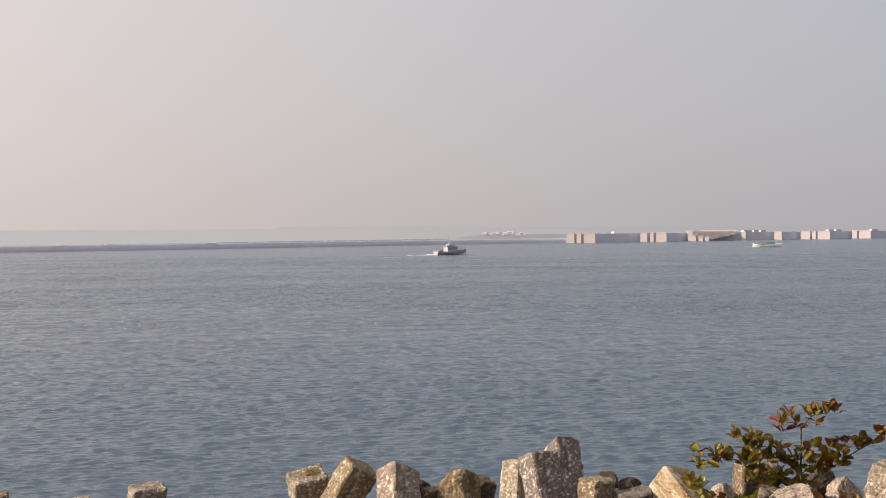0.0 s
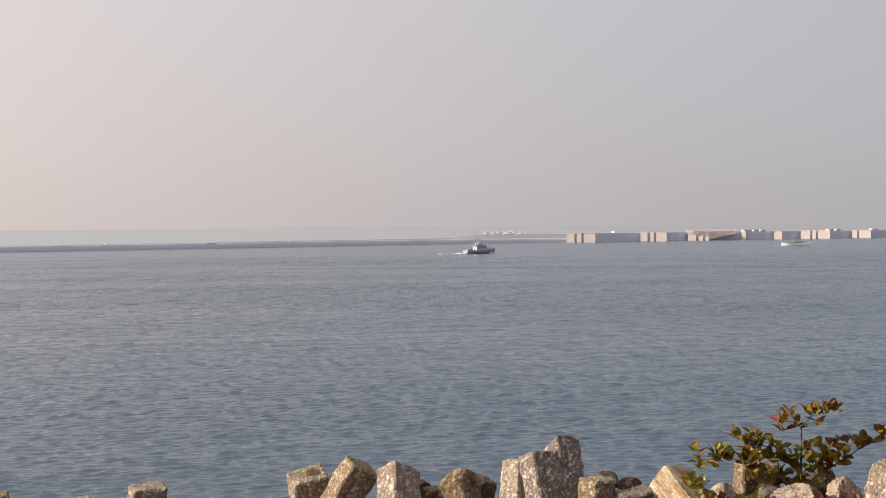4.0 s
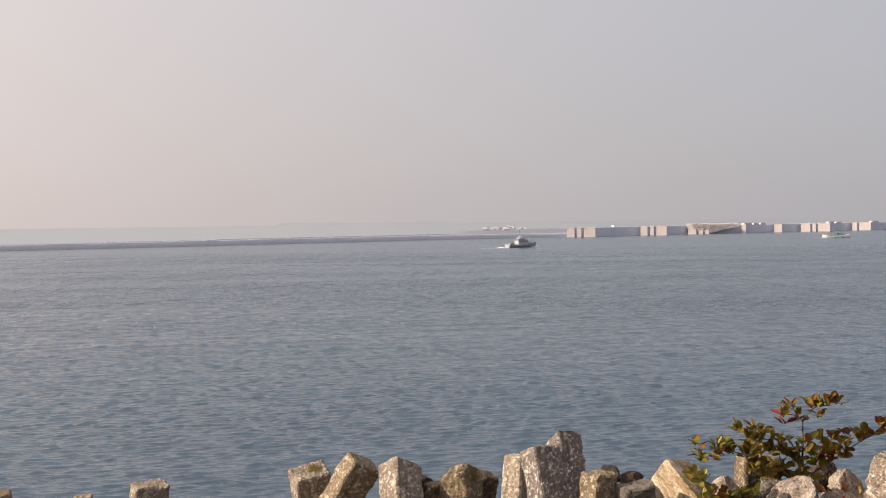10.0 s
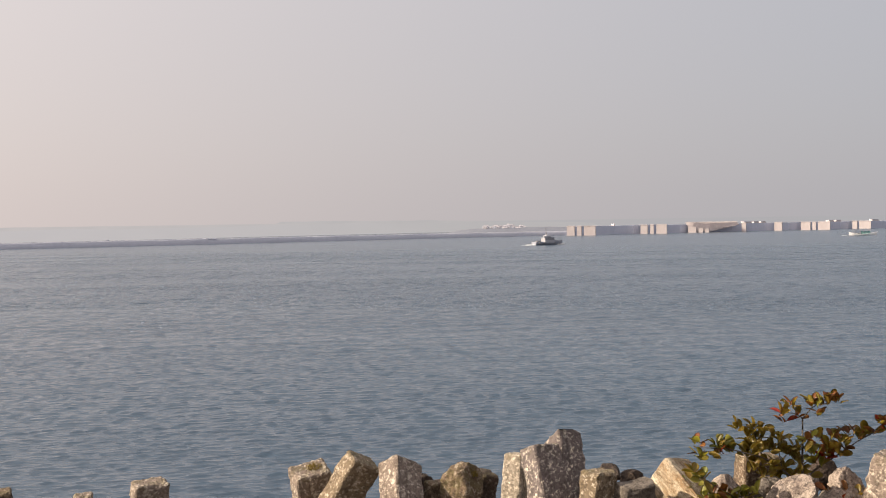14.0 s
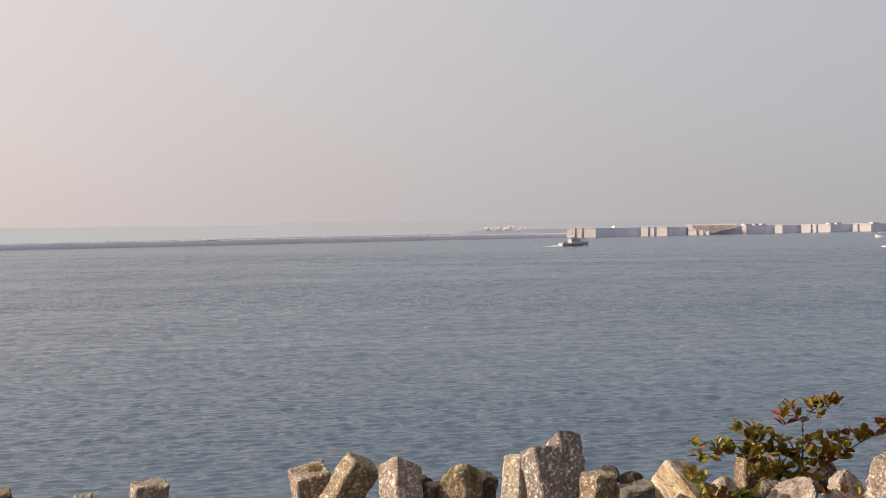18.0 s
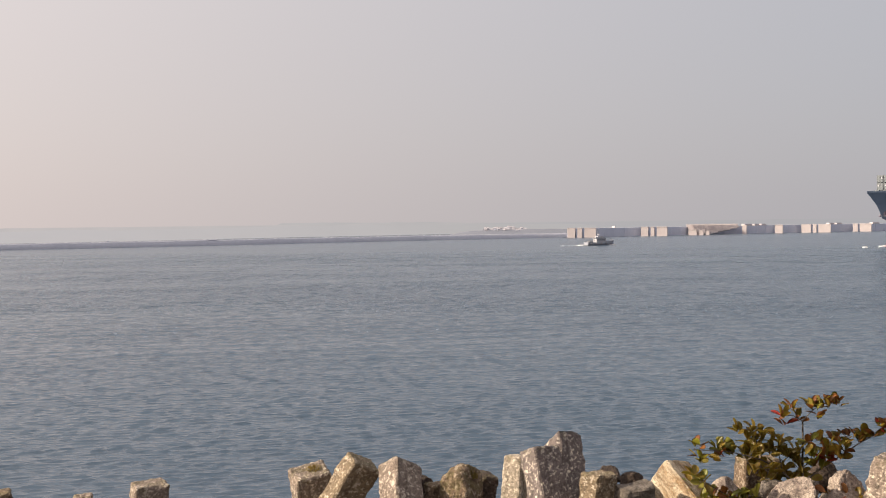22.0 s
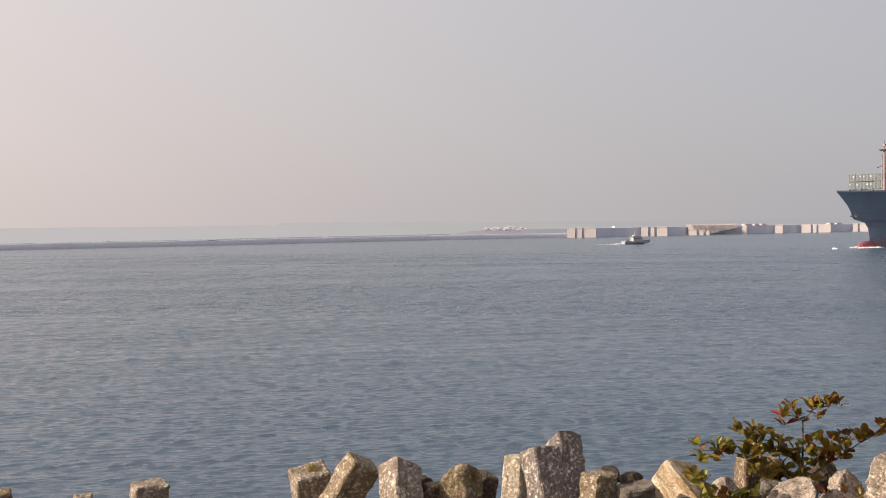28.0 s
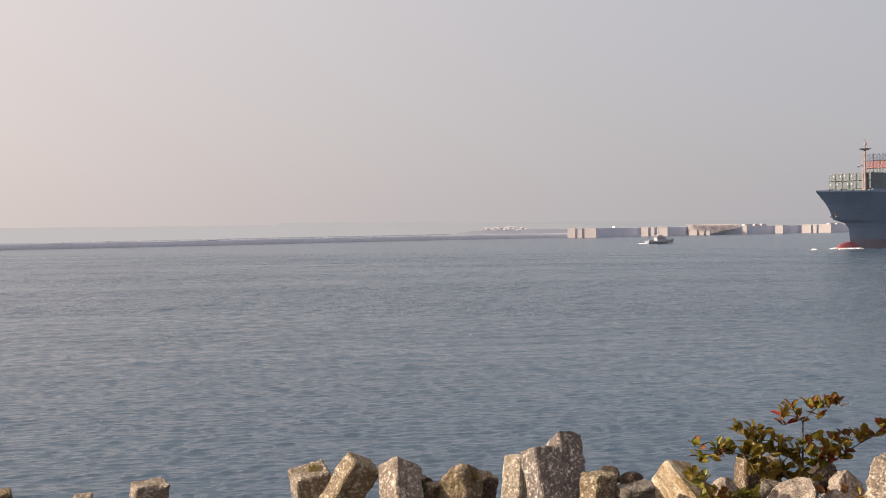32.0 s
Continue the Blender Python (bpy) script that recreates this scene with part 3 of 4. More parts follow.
    branch([(7.31, 23.10, 4.04), (7.29, 23.30, 4.43), (7.27, 23.30, 4.80)], 0.014, 0.006)
    branch([(6.49, 23.10, 4.41), (6.61, 23.00, 4.13), (6.67, 23.00, 3.95)], 0.010, 0.005)
    for c, code, n in (
            ((5.49, 23.10, 4.60), "bog", 5),
            ((5.54, 23.20, 4.35), "bbo", 6),
            ((5.57, 23.10, 4.26), "go", 4),
            ((5.91, 23.20, 4.53), "gog", 7),
            ((6.13, 23.30, 4.55), "go", 5),
            ((6.00, 23.10, 4.36), "rob", 6),
            ((6.28, 23.20, 4.40), "go", 6),
    ):
        rosette(c, code, n)
    branch([(6.05, 22.30, 3.65), (5.60, 22.30, 3.92), (5.34, 22.30, 4.09)], 0.012, 0.006)
    branch([(6.05, 22.30, 3.65), (6.53, 22.30, 3.70)], 0.012, 0.006)
    for c, code, n in (
            ((5.20, 22.30, 4.16), "gyo", 6),
            ((5.34, 22.30, 4.00), "ggy", 6),
            ((5.13, 22.30, 3.94), "go", 4),
            ((5.60, 22.30, 3.70), "bog", 5),
            ((5.93, 22.30, 3.65), "gbo", 6),
            ((6.26, 22.30, 3.64), "gyg", 8),
            ((5.69, 22.30, 3.55), "gyo", 7),
            ((6.05, 22.30, 3.50), "gg", 7),
            ((6.47, 22.30, 3.69), "gg", 5),
            ((5.46, 22.30, 3.58), "gg", 5),
    ):
        rosette(c, code, n)
    branch([(8.59, 22.60, 3.48), (8.44, 22.60, 3.70), (8.30, 22.60, 3.87)], 0.010, 0.005)
    for c, code, n in (
            ((8.41, 22.60, 3.59), "rbb", 4),
            ((8.53, 22.60, 3.44), "bo", 4),
            ((8.83, 22.60, 3.53), "go", 4),
            ((8.17, 22.60, 3.59), "bb", 3),
    ):
        rosette(c, code, n)
    for c, code, n in (
            ((6.40, 23.20, 4.83), "gg", 6),
            ((6.65, 23.30, 4.71), "go", 6),
            ((6.71, 23.20, 4.89), "go", 5),
            ((6.85, 23.10, 4.87), "go", 7),
            ((6.86, 23.20, 4.67), "bo", 6),
            ((6.70, 23.30, 4.46), "ob", 8),
            ((6.89, 23.10, 4.44), "gob", 8),
            ((6.61, 23.20, 4.27), "gg", 8),
            ((6.88, 23.30, 4.12), "go", 8),
    ):
        rosette(c, code, n)
    for c, code, n in (
            ((7.24, 23.30, 4.62), "ob", 6),
            ((7.36, 23.30, 4.70), "go", 4),
            ((7.16, 23.20, 4.39), "gob", 8),
            ((7.44, 23.30, 4.33), "go", 7),
            ((7.11, 23.10, 4.13), "goy", 8),
            ((7.38, 23.20, 4.02), "go", 8),
            ((7.63, 23.30, 4.19), "gg", 8),
            ((7.65, 23.10, 4.41), "gg", 8),
            ((7.75, 23.30, 3.99), "goy", 7),
    ):
        rosette(c, code, n)
    for c, code, n in (
            ((6.86, 23.10, 3.85), "gy", 6),
            ((7.22, 23.30, 3.77), "go", 7),
            ((7.51, 23.20, 3.82), "goy", 7),
            ((7.06, 23.20, 3.65), "go", 6),
            ((7.96, 23.30, 3.81), "bo", 5),
            ((6.61, 23.00, 4.00), "go", 5),
    ):
        rosette(c, code, n)
    tagged(part("inner_leaves", rest, m_leaf_olive, root, smooth=True), kind="stuff")


shrub()

# ---- boats and ship ----
def loft(sections, close=True):
    """A skin over sections of equally many points."""
    bm = fresh()
    rows = [[bm.verts.new(p) for p in s] for s in sections]
    for a, b in zip(rows, rows[1:]):
        for i in range(len(a) - 1):
            bm.faces.new((a[i], a[i + 1], b[i + 1], b[i]))
    if close:
        bm.faces.new(rows[0])
        bm.faces.new(rows[-1][::-1])
    bmesh.ops.remove_doubles(bm, verts=bm.verts[:], dist=0.001)
    bmesh.ops.recalc_face_normals(bm, faces=bm.faces[:])
    return bm


def foam_patch(length, width, seed, n=60, thick=0.12, taper=0.6):
    """Broken foam on the water: many small low lumps along a strip that runs to -x."""
    bm = fresh()
    rng = random.Random(seed)
    for i in range(n):
        t = rng.random()
        r = rng.uniform(0.25, 0.8) * (1 - 0.5 * t) * width * 0.35
        m = pose(-t * length, rng.gauss(0, 0.3) * width * (1 - taper + taper * t), 0.02, 0, 0, rng.uniform(0, 180)) @ Matrix.Diagonal((r * 1.8, r, thick * rng.uniform(0.5, 1.2), 1))
        bmesh.ops.create_icosphere(bm, subdivisions=1, radius=1.0, matrix=m)
    return bm


def small_hull(length, beam, free, sheer, draft=0.5, stern=0.85, rise=0.25):
    """A boat's hull along +x, waterline at z = 0."""
    secs = []
    for i in range(15):
        t = i / 14
        x = (t - 0.5) * length
        b = beam / 2 * (stern + (1 - stern) * min(1, t * 2.5)) * (1 - max(0, (t - 0.45) / 0.55) ** 2.3) + 0.02
        top = free + sheer * max(0, (t - 0.35) / 0.65) ** 2 + rise * sheer * max(0, (0.35 - t) / 0.35) ** 1.5
        rake = 0.0 if t < 0.9 else (t - 0.9) * 3
        secs.append([(x - rake * 1.2, -b * 0.15, -draft), (x - rake * 0.5, -b * 0.78, 0.05), (x, -b, top * 0.6), (x + rake * 0.8, -b, top), (x + rake * 0.8, -b + min(0.1, b * 0.4), top),
                     (x + rake * 0.5, -b + min(0.1, b * 0.4), top - 0.12), (x + rake * 0.5, b - min(0.1, b * 0.4), top - 0.12),
                     (x + rake * 0.8, b - min(0.1, b * 0.4), top), (x + rake * 0.8, b, top), (x, b, top * 0.6), (x - rake * 0.5, b * 0.78, 0.05), (x - rake * 1.2, b * 0.15, -draft)])
    return loft(secs)


def patrol_boat():
    boat = thing("patrol_boat", pose(0, 392, 0) @ Matrix.Diagonal((1.1, 1.05, 1.03, 1)), "dark grey harbour launch with a wheelhouse, mast and white wake", "boat")
    part("hull", small_hull(12.5, 3.7, 1.15, 0.8), m_grey_boat, boat, smooth=False)
    house = part("wheelhouse", box(fresh(), -2.2, 2.0, -1.3, 1.3, 1.0, 2.75, 0.15), m_grey_house, boat, "light grey wheelhouse")
    part("wheelhouse_roof", box(fresh(), -2.6, 2.25, -1.45, 1.45, 2.75, 2.9, 0.05), m_grey_boat, house)
    for y in (-0.85, 0.0, 0.85):
        part("window", box(fresh(), 1.98, 2.03, y - 0.36, y + 0.36, 1.9, 2.5, 0.02), m_glass_hazy, house)
    for s in (-1, 1):
        for x in (-1.6, -0.6, 0.4, 1.3):
            part("window", box(fresh(), x - 0.38, x + 0.38, s * 1.32 - 0.02, s * 1.32 + 0.02, 1.9, 2.5, 0.015), m_glass_hazy, house)
    part("fore_cabin", box(fresh(), 2.0, 3.9, -1.0, 1.0, 1.1, 1.75, 0.2), m_grey_boat, boat)
    part("upper_bridge", box(fresh(), -1.5, 0.9, -0.95, 0.95, 2.9, 3.65, 0.12), m_grey_house, boat)
    part("mast", rod(fresh(), (-0.6, 0, 3.6), (-0.9, 0, 6.6), 0.11, 0.07), m_dark, boat)
    part("crossarm", rod(fresh(), (-0.75, -0.7, 4.6), (-0.75, 0.7, 4.6), 0.05), m_dark, boat)
    part("radar", box(fresh(), -0.75, -0.35, -0.75, 0.75, 4.05, 4.25, 0.06), m_grey_house, boat, "light grey radar bar")
    part("life_raft", rod(fresh(), (-2.4, -0.7, 3.15), (-1.6, -0.7, 3.15), 0.28, n=12), m_grey_house, boat, "grey life raft canister")
    part("aft_locker", box(fresh(), -5.2, -3.6, -0.9, 0.9, 1.0, 1.6, 0.1), m_dark, boat)
    for s in (-1, 1):
        bm = fresh()
        pts = [(-5.9, s * 1.6, 1.25), (-3.5, s * 1.7, 1.2), (3.0, s * 1.6, 1.4), (5.2, s * 0.9, 1.75), (6.2, 0.0, 2.0)]
        for a, b in zip(pts, pts[1:]):
            rod(bm, (a[0], a[1], a[2] + 0.75), (b[0], b[1], b[2] + 0.75), 0.03, n=5)
            rod(bm, a, (a[0], a[1], a[2] + 0.75), 0.03, n=5)
        part("railing", bm, m_dark, boat)
    for i in range(5):
        for s in (-1, 1):
            bm = fresh()
            bmesh.ops.create_uvsphere(bm, u_segments=10, v_segments=6, radius=0.28)
            part("fender", bm, m_dark, boat, m=pose(-5 + 2.2 * i, s * 1.95, 0.75))
    part("wake", foam_patch(3.6, 2.2, 3, 60, 0.20, 0.3), m_foam, boat, "white stern wake", m=pose(-6.0, 0, 0.08))
    part("wake", foam_patch(9, 1.5, 4, 46, 0.10, 0.4), m_foam, boat, "thin broken trail of foam", m=pose(-8.4, 0, 0.0))
    for s in (-1, 1):
        part("bow_wave", foam_patch(4.0, 1.2, 5 + s, 46, 0.34), m_foam, boat, "white bow wave", m=pose(7.0, s * 0.5, 0.0, 0, 0, -s * 14))
    return boat


def fishing_boat():
    boat = thing("fishing_boat", pose(155, 504, 0) @ Matrix.Diagonal((1.12, 1.1, 1.0, 1)), "slender white wooden fishing boat with a teal cabin and awning", "boat")
    part("hull", small_hull(13.0, 2.7, 0.78, 1.0, 0.4, 0.05, 0.95), m_white, boat)
    part("rub_rail", box(fresh(), -5.6, 4.2, -1.36, -1.28, 0.66, 0.76, 0.01), m_green, boat)
    part("rub_rail", box(fresh(), -5.6, 4.2, 1.28, 1.36, 0.66, 0.76, 0.01), m_green, boat)
    cab = part("cabin", box(fresh(), -0.6, 2.8, -0.85, 0.85, 0.5, 2.05, 0.14), m_teal, boat, "faded teal cabin")
    part("cabin_roof", box(fresh(), -0.8, 3.0, -0.95, 0.95, 2.05, 2.14, 0.03), m_teal, cab)
    for x in (0.1, 1.0, 1.9):
        for s in (-1, 1):
            part("window", box(fresh(), x - 0.3, x + 0.3, s * 0.86 - 0.015, s * 0.86 + 0.015, 1.4, 1.8, 0.01), m_glass_hazy, cab)
    awning = part("awning", box(fresh(), -4.9, -1.4, -0.95, 0.95, 2.65, 2.8, 0.05), m_grey_house, boat, "grey canvas awning")
    for x in (-4.4, -3.1, -1.8):
        for s in (-1, 1):
            part("awning_post", rod(fresh(), (x, s * 0.85, 0.6), (x, s * 0.85, 2.65), 0.07), m_dark, awning)
    part("mast", rod(fresh(), (3.2, 0, 0.9), (3.3, 0, 3.0), 0.06, 0.03), m_dark, boat)
    part("net_pile", foam_patch(1.6, 1.2, 8, 20, 0.4), m_dark, boat, "dark heap of nets", m=pose(-1.7, 0, 0.85))
    part("bow_wave", foam_patch(3.0, 0.8, 9, 26, 0.16), m_foam, boat, m=pose(6.6, 0, 0))
    part("wake", foam_patch(4, 1.0, 10, 30, 0.05), m_foam, boat, m=pose(-6.4, 0, 0))
    return boat


# container ship: +x is ahead, the bow tip at x = 0, the waterline at z = 0
DECK = 18.2
STEM = ((-3.0, -19.0), (0.0, -18.6), (3.4, -18.2), (6.6, -17.4), (8.3, -15.6), (9.5, -9.0), (12.5, -7.0), (14.3, -5.3), (DECK, 0.0))


def stem(z):
    return float(np.interp(z, [a for a, b in STEM], [b for a, b in STEM]))


def half_breadth(s, z):
    """s: metres aft of the bow tip."""
    lead = s + stem(z)
    if lead <= 0:
        return 0.05
    f = max(0.0, min(1.0, z / DECK))
    near = math.exp(-lead / 5.0)  # the step under the forefoot dies out along the side
    lead = lead * near + max(lead * 0.3, s - 18.6 * (1 - f ** 1.4)) * (1 - near)
    run, full = 75 - 30 * f, 13.5
    return 0.05 + full * (1 - max(0.0, 1 - lead / run) ** (1.55 + 0.75 * f))


def ship_hull(z0, z1, zs, length=150):
    bm = fresh()
    rows = []
    ts = [0, 0.006, 0.015, 0.03, 0.05, 0.075, 0.1, 0.13, 0.17, 0.21, 0.26, 0.32, 0.4, 0.5, 0.7, 0.9, 0.97, 1.0]
    for z in zs:
        s0 = -stem(z)
        row = []
        for t in ts:
            s = s0 + t * (length - s0)
            row.append((-s, half_breadth(s, z) * (1.0 if t < 0.9 else 0.85 if t < 0.99 else 0.6), z))
        rows.append(row)
    loop = [[bm.verts.new(p) for p in r] + [bm.verts.new((p[0], -p[1], p[2])) for p in r[::-1]] for r in rows]
    for a, b in zip(loop, loop[1:]):
        n = len(a)
        for i in range(n):
            bm.faces.new((a[i], a[(i + 1) % n], b[(i + 1) % n], b[i]))
    n = len(ts)
    for ring in (loop[0], loop[-1]):
        for i in range(n - 1):
            bm.faces.new((ring[i], ring[i + 1], ring[2 * n - 2 - i], ring[2 * n - 1 - i]))
    bmesh.ops.remove_doubles(bm, verts=bm.verts[:], dist=0.001)
    bmesh.ops.recalc_face_normals(bm, faces=bm.faces[:])
    return bm


def container_meshes():
    """A 40-foot box along x with corrugated sides, its two doors at +x, and their bars."""
    L, Wd, H = 12.19, 2.44, 2.59
    bm = fresh()
    box(bm, -L, 0, -Wd / 2 + 0.05, Wd / 2 - 0.05, 0.08, H - 0.06)
    for s in (-1, 1):
        for i in range(20):
            x = -L + 0.3 + i * (L - 0.5) / 20
            box(bm, x, x + 0.3, s * (Wd / 2 - 0.05) - 0.035, s * (Wd / 2 - 0.05) + 0.035, 0.16, H - 0.14)
        for z in (0.0, H - 0.12):
            box(bm, -L, 0.01, s * Wd / 2 - 0.06, s * Wd / 2 + 0.0, z, z + 0.12)
    door = box(fresh(), 0.0, 0.06, -Wd / 4 + 0.05, Wd / 4 - 0.03, 0.12, H - 0.14, 0.02)
    bar = fresh()
    for y in (-0.3, 0.3):
        rod(bar, (0.09, y, 0.15), (0.09, y, H - 0.16), 0.025, n=6)
    plate = box(fresh(), 0.06, 0.08, -0.24, 0.24, H - 1.15, H - 0.65)
    return bm, door, bar, plate


def container_ship():
    ship = thing("container_ship", pose(0, 0, 0), "large dark blue container ship with a red bulbous bow", "ship")
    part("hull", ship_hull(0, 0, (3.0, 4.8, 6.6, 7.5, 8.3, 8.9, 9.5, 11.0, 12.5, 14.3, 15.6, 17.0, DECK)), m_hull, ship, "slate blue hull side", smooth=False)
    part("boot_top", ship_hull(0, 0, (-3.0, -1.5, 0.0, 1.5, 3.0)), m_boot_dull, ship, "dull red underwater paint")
    bm = fresh()
    bmesh.ops.create_uvsphere(bm, u_segments=24, v_segments=14, radius=1.0, matrix=pose(-17.3, 0, 0.2) @ Matrix.Diagonal((5.8, 1.7, 2.1, 1)))
    part("bulbous_bow", bm, m_boot, ship, "bright red bulb at the waterline", smooth=True)
    bm = fresh()
    for s in (-1, 1):
        pts = [(-x, s * (half_breadth(x, DECK) - 0.1), DECK) for x in (0.1, 1, 2.5, 4.5, 7, 10, 14, 18, 22)]
        for a, b in zip(pts, pts[1:]):
            box(bm, a[0], a[0] + 0.01, a[1], a[1] + 0.01, DECK, DECK + 0.01)
            vs = [bm.verts.new(p) for p in (a, b, (b[0], b[1], b[2] + 0.5), (a[0], a[1], a[2] + 0.5), (a[0], a[1] - s * 0.15, a[2]), (b[0], b[1] - s * 0.15, b[2]), (b[0], b[1] - s * 0.15, b[2] + 0.5), (a[0], a[1] - s * 0.15, a[2] + 0.5))]
            for q in ((0, 1, 2, 3), (4, 5, 6, 7), (3, 2, 6, 7)):
                bm.faces.new([vs[j] for j in q])
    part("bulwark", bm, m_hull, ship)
    # anchor in its recess on both bows
    for s in (-1, 1):
        y = half_breadth(9.6, 11.6)
        anchor = part("anchor_pocket", box(fresh(), -10.4, -8.9, s * (y - 1.2), s * (y + 0.05), 10.6, 12.4, 0.3), m_boot_dull, ship, "rust red anchor recess")
        bm = fresh()
        rod(bm, (-9.6, s * (y + 0.2), 10.3), (-9.6, s * (y + 0.2), 12.6), 0.18)
        rod(bm, (-10.4, s * (y + 0.25), 10.4), (-8.8, s * (y + 0.25), 10.4), 0.22)
        part("anchor", bm, m_boot_dull, anchor)
    # foremast with its platform, ladder and lights
    mast = part("foremast", rod(fresh(), (-17.2, 6.1, DECK), (-17.2, 6.1, DECK + 13.7), 0.48, 0.30, 10), m_mast, ship, "salmon painted foremast")
    part("mast_platform", rod(fresh(), (-17.2, 6.1, DECK + 13.3), (-17.2, 6.1, DECK + 13.8), 1.0, 2.0, 12), m_mast, mast)
    part("mast_pole", rod(fresh(), (-17.2, 6.1, DECK + 13.8), (-17.2, 6.1, DECK + 16.8), 0.22, 0.12), m_mast, mast)
    part("mast_lamp", box(fresh(), -17.6, -16.8, 5.7, 6.5, DECK + 14.9, DECK + 15.6, 0.1), m_mast, mast)
    part("ladder", box(fresh(), -17.1, -16.9, 5.25, 5.5, DECK, DECK + 12.4, 0.03), m_mast, mast)
    part("horn", rod(fresh(), (-16.6, 3.9, DECK + 8.2), (-16.6, 5.3, DECK + 8.6), 0.35, 0.12), m_dark, mast)
    # containers
    body, door, bar, plate = container_meshes()
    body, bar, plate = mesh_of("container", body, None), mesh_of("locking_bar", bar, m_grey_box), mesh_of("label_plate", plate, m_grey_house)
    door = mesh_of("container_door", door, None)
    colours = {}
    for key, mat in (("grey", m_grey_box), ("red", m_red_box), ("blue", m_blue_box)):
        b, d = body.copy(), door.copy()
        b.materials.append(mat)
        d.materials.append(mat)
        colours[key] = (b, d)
    rng = random.Random(4)

    def stack(x, columns, tiers, scheme, detail):
        for c in range(columns):
            for t in range(tiers):
                y = (c - (columns - 1) / 2) * 2.52
                b, d = colours[scheme(c, t)]
                con = part("container", b, None, ship, m=pose(x, y, DECK + 1.1 + t * 2.62))
                if detail:
                    for s in (-1, 1):
                        part("container_door", d, None, con, m=pose(0, s * 0.6, 0))
                        part("locking_bar", bar, None, con, m=pose(0, s * 0.6, 0))
                    if tiers == 2 and c < 4:
                        part("label_plate", plate, None, con, m=pose(0, -0.6 + 1.2 * rng.randint(0, 1), 0))

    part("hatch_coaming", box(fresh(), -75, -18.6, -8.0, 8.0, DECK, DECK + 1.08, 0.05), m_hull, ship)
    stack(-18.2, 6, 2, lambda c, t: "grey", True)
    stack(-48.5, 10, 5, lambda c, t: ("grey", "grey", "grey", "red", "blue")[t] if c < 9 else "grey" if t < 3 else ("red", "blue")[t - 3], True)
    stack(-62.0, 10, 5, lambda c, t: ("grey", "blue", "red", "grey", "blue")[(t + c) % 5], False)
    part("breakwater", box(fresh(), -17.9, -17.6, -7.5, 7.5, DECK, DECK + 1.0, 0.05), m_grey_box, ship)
    for x, y in ((-6, 0), (-9, 2.2), (-9, -2.2), (-13, 4), (-13, -4)):
        part("winch", rod(fresh(), (x, y - 0.7, DECK + 0.45), (x, y + 0.7, DECK + 0.45), 0.45, n=12), m_grey_box, ship)
    # water thrown up at the bow
    for s in (-1, 1):
        part("bow_wave", foam_patch(9, 2.2, 20 + s, 90, 0.4), m_foam, ship, "white bow wave", m=pose(-10.5, s * 1.6, 0.0, 0, 0, -s * 9))
    part("bow_wave", foam_patch(1.6, 1.6, 25, 14, 0.5), m_foam, ship, m=pose(0.5, -1.0, 0.0))
    part("side_foam", foam_patch(6, 1.0, 27, 16, 0.2), m_foam, ship, m=pose(-27, 7.6, 0.0))
    return ship


launch, fisher, freighter = patrol_boat(), fishing_boat(), container_ship()


# ---- breakwater, quay and far shore ----
def rubble_bank(points, top, width, seed, name, label, mat, step=1.2, rough=0.12):
    """A long mound of dumped stone along a line, with an uneven crest."""
    bm = fresh()
    pts = [Vector((*p, 0)) for p in points]
    rows = []
    for a, b in zip(pts, pts[1:]):
        n = int((b - a).length / step)
        side = (b - a).normalized().cross(Vector((0, 0, 1)))
        for i in range(n):
            p = a.lerp(b, i / n)
            row = []
            for j, (o, z) in enumerate(((-1.0, -1.5), (-0.8, -0.2), (-0.65, 0.35), (-0.42, 0.68), (-0.2, 0.9), (-0.06, 1.0), (0.04, 0.98), (0.4, 0.5), (1.0, -1.5))):
                q = p + side * (-o * width / 2)
                w = noise.noise((q.x * 0.45, q.y * 0.45, seed + j * 1.7))
                w2 = noise.noise((p.x * 0.06, p.y * 0.06, seed))
                row.append(bm.verts.new((q.x + w * rough, q.y + w * rough, z * top * (1 + 0.10 * w2) + (w * rough * 0.75 if z > -1 else 0))))
            rows.append(row)
    for a, b in zip(rows, rows[1:]):
        for j in range(len(a) - 1):
            bm.faces.new((a[j], a[j + 1], b[j + 1], b[j]))
    bmesh.ops.recalc_face_normals(bm, faces=bm.faces[:])
    return solid(name, bm, mat, label, "breakwater", kind="structure", smooth=True)


rubble_bank([(-700, 175), (-203, 494), (-112, 557), (-50, 610), (-10, 642), (25, 664), (60, 683), (112, 706)], 2.75, 5.5, 2.0, "breakwater_wall", "long low haze paled rubble breakwater with scrub on its crest", m_rubble)


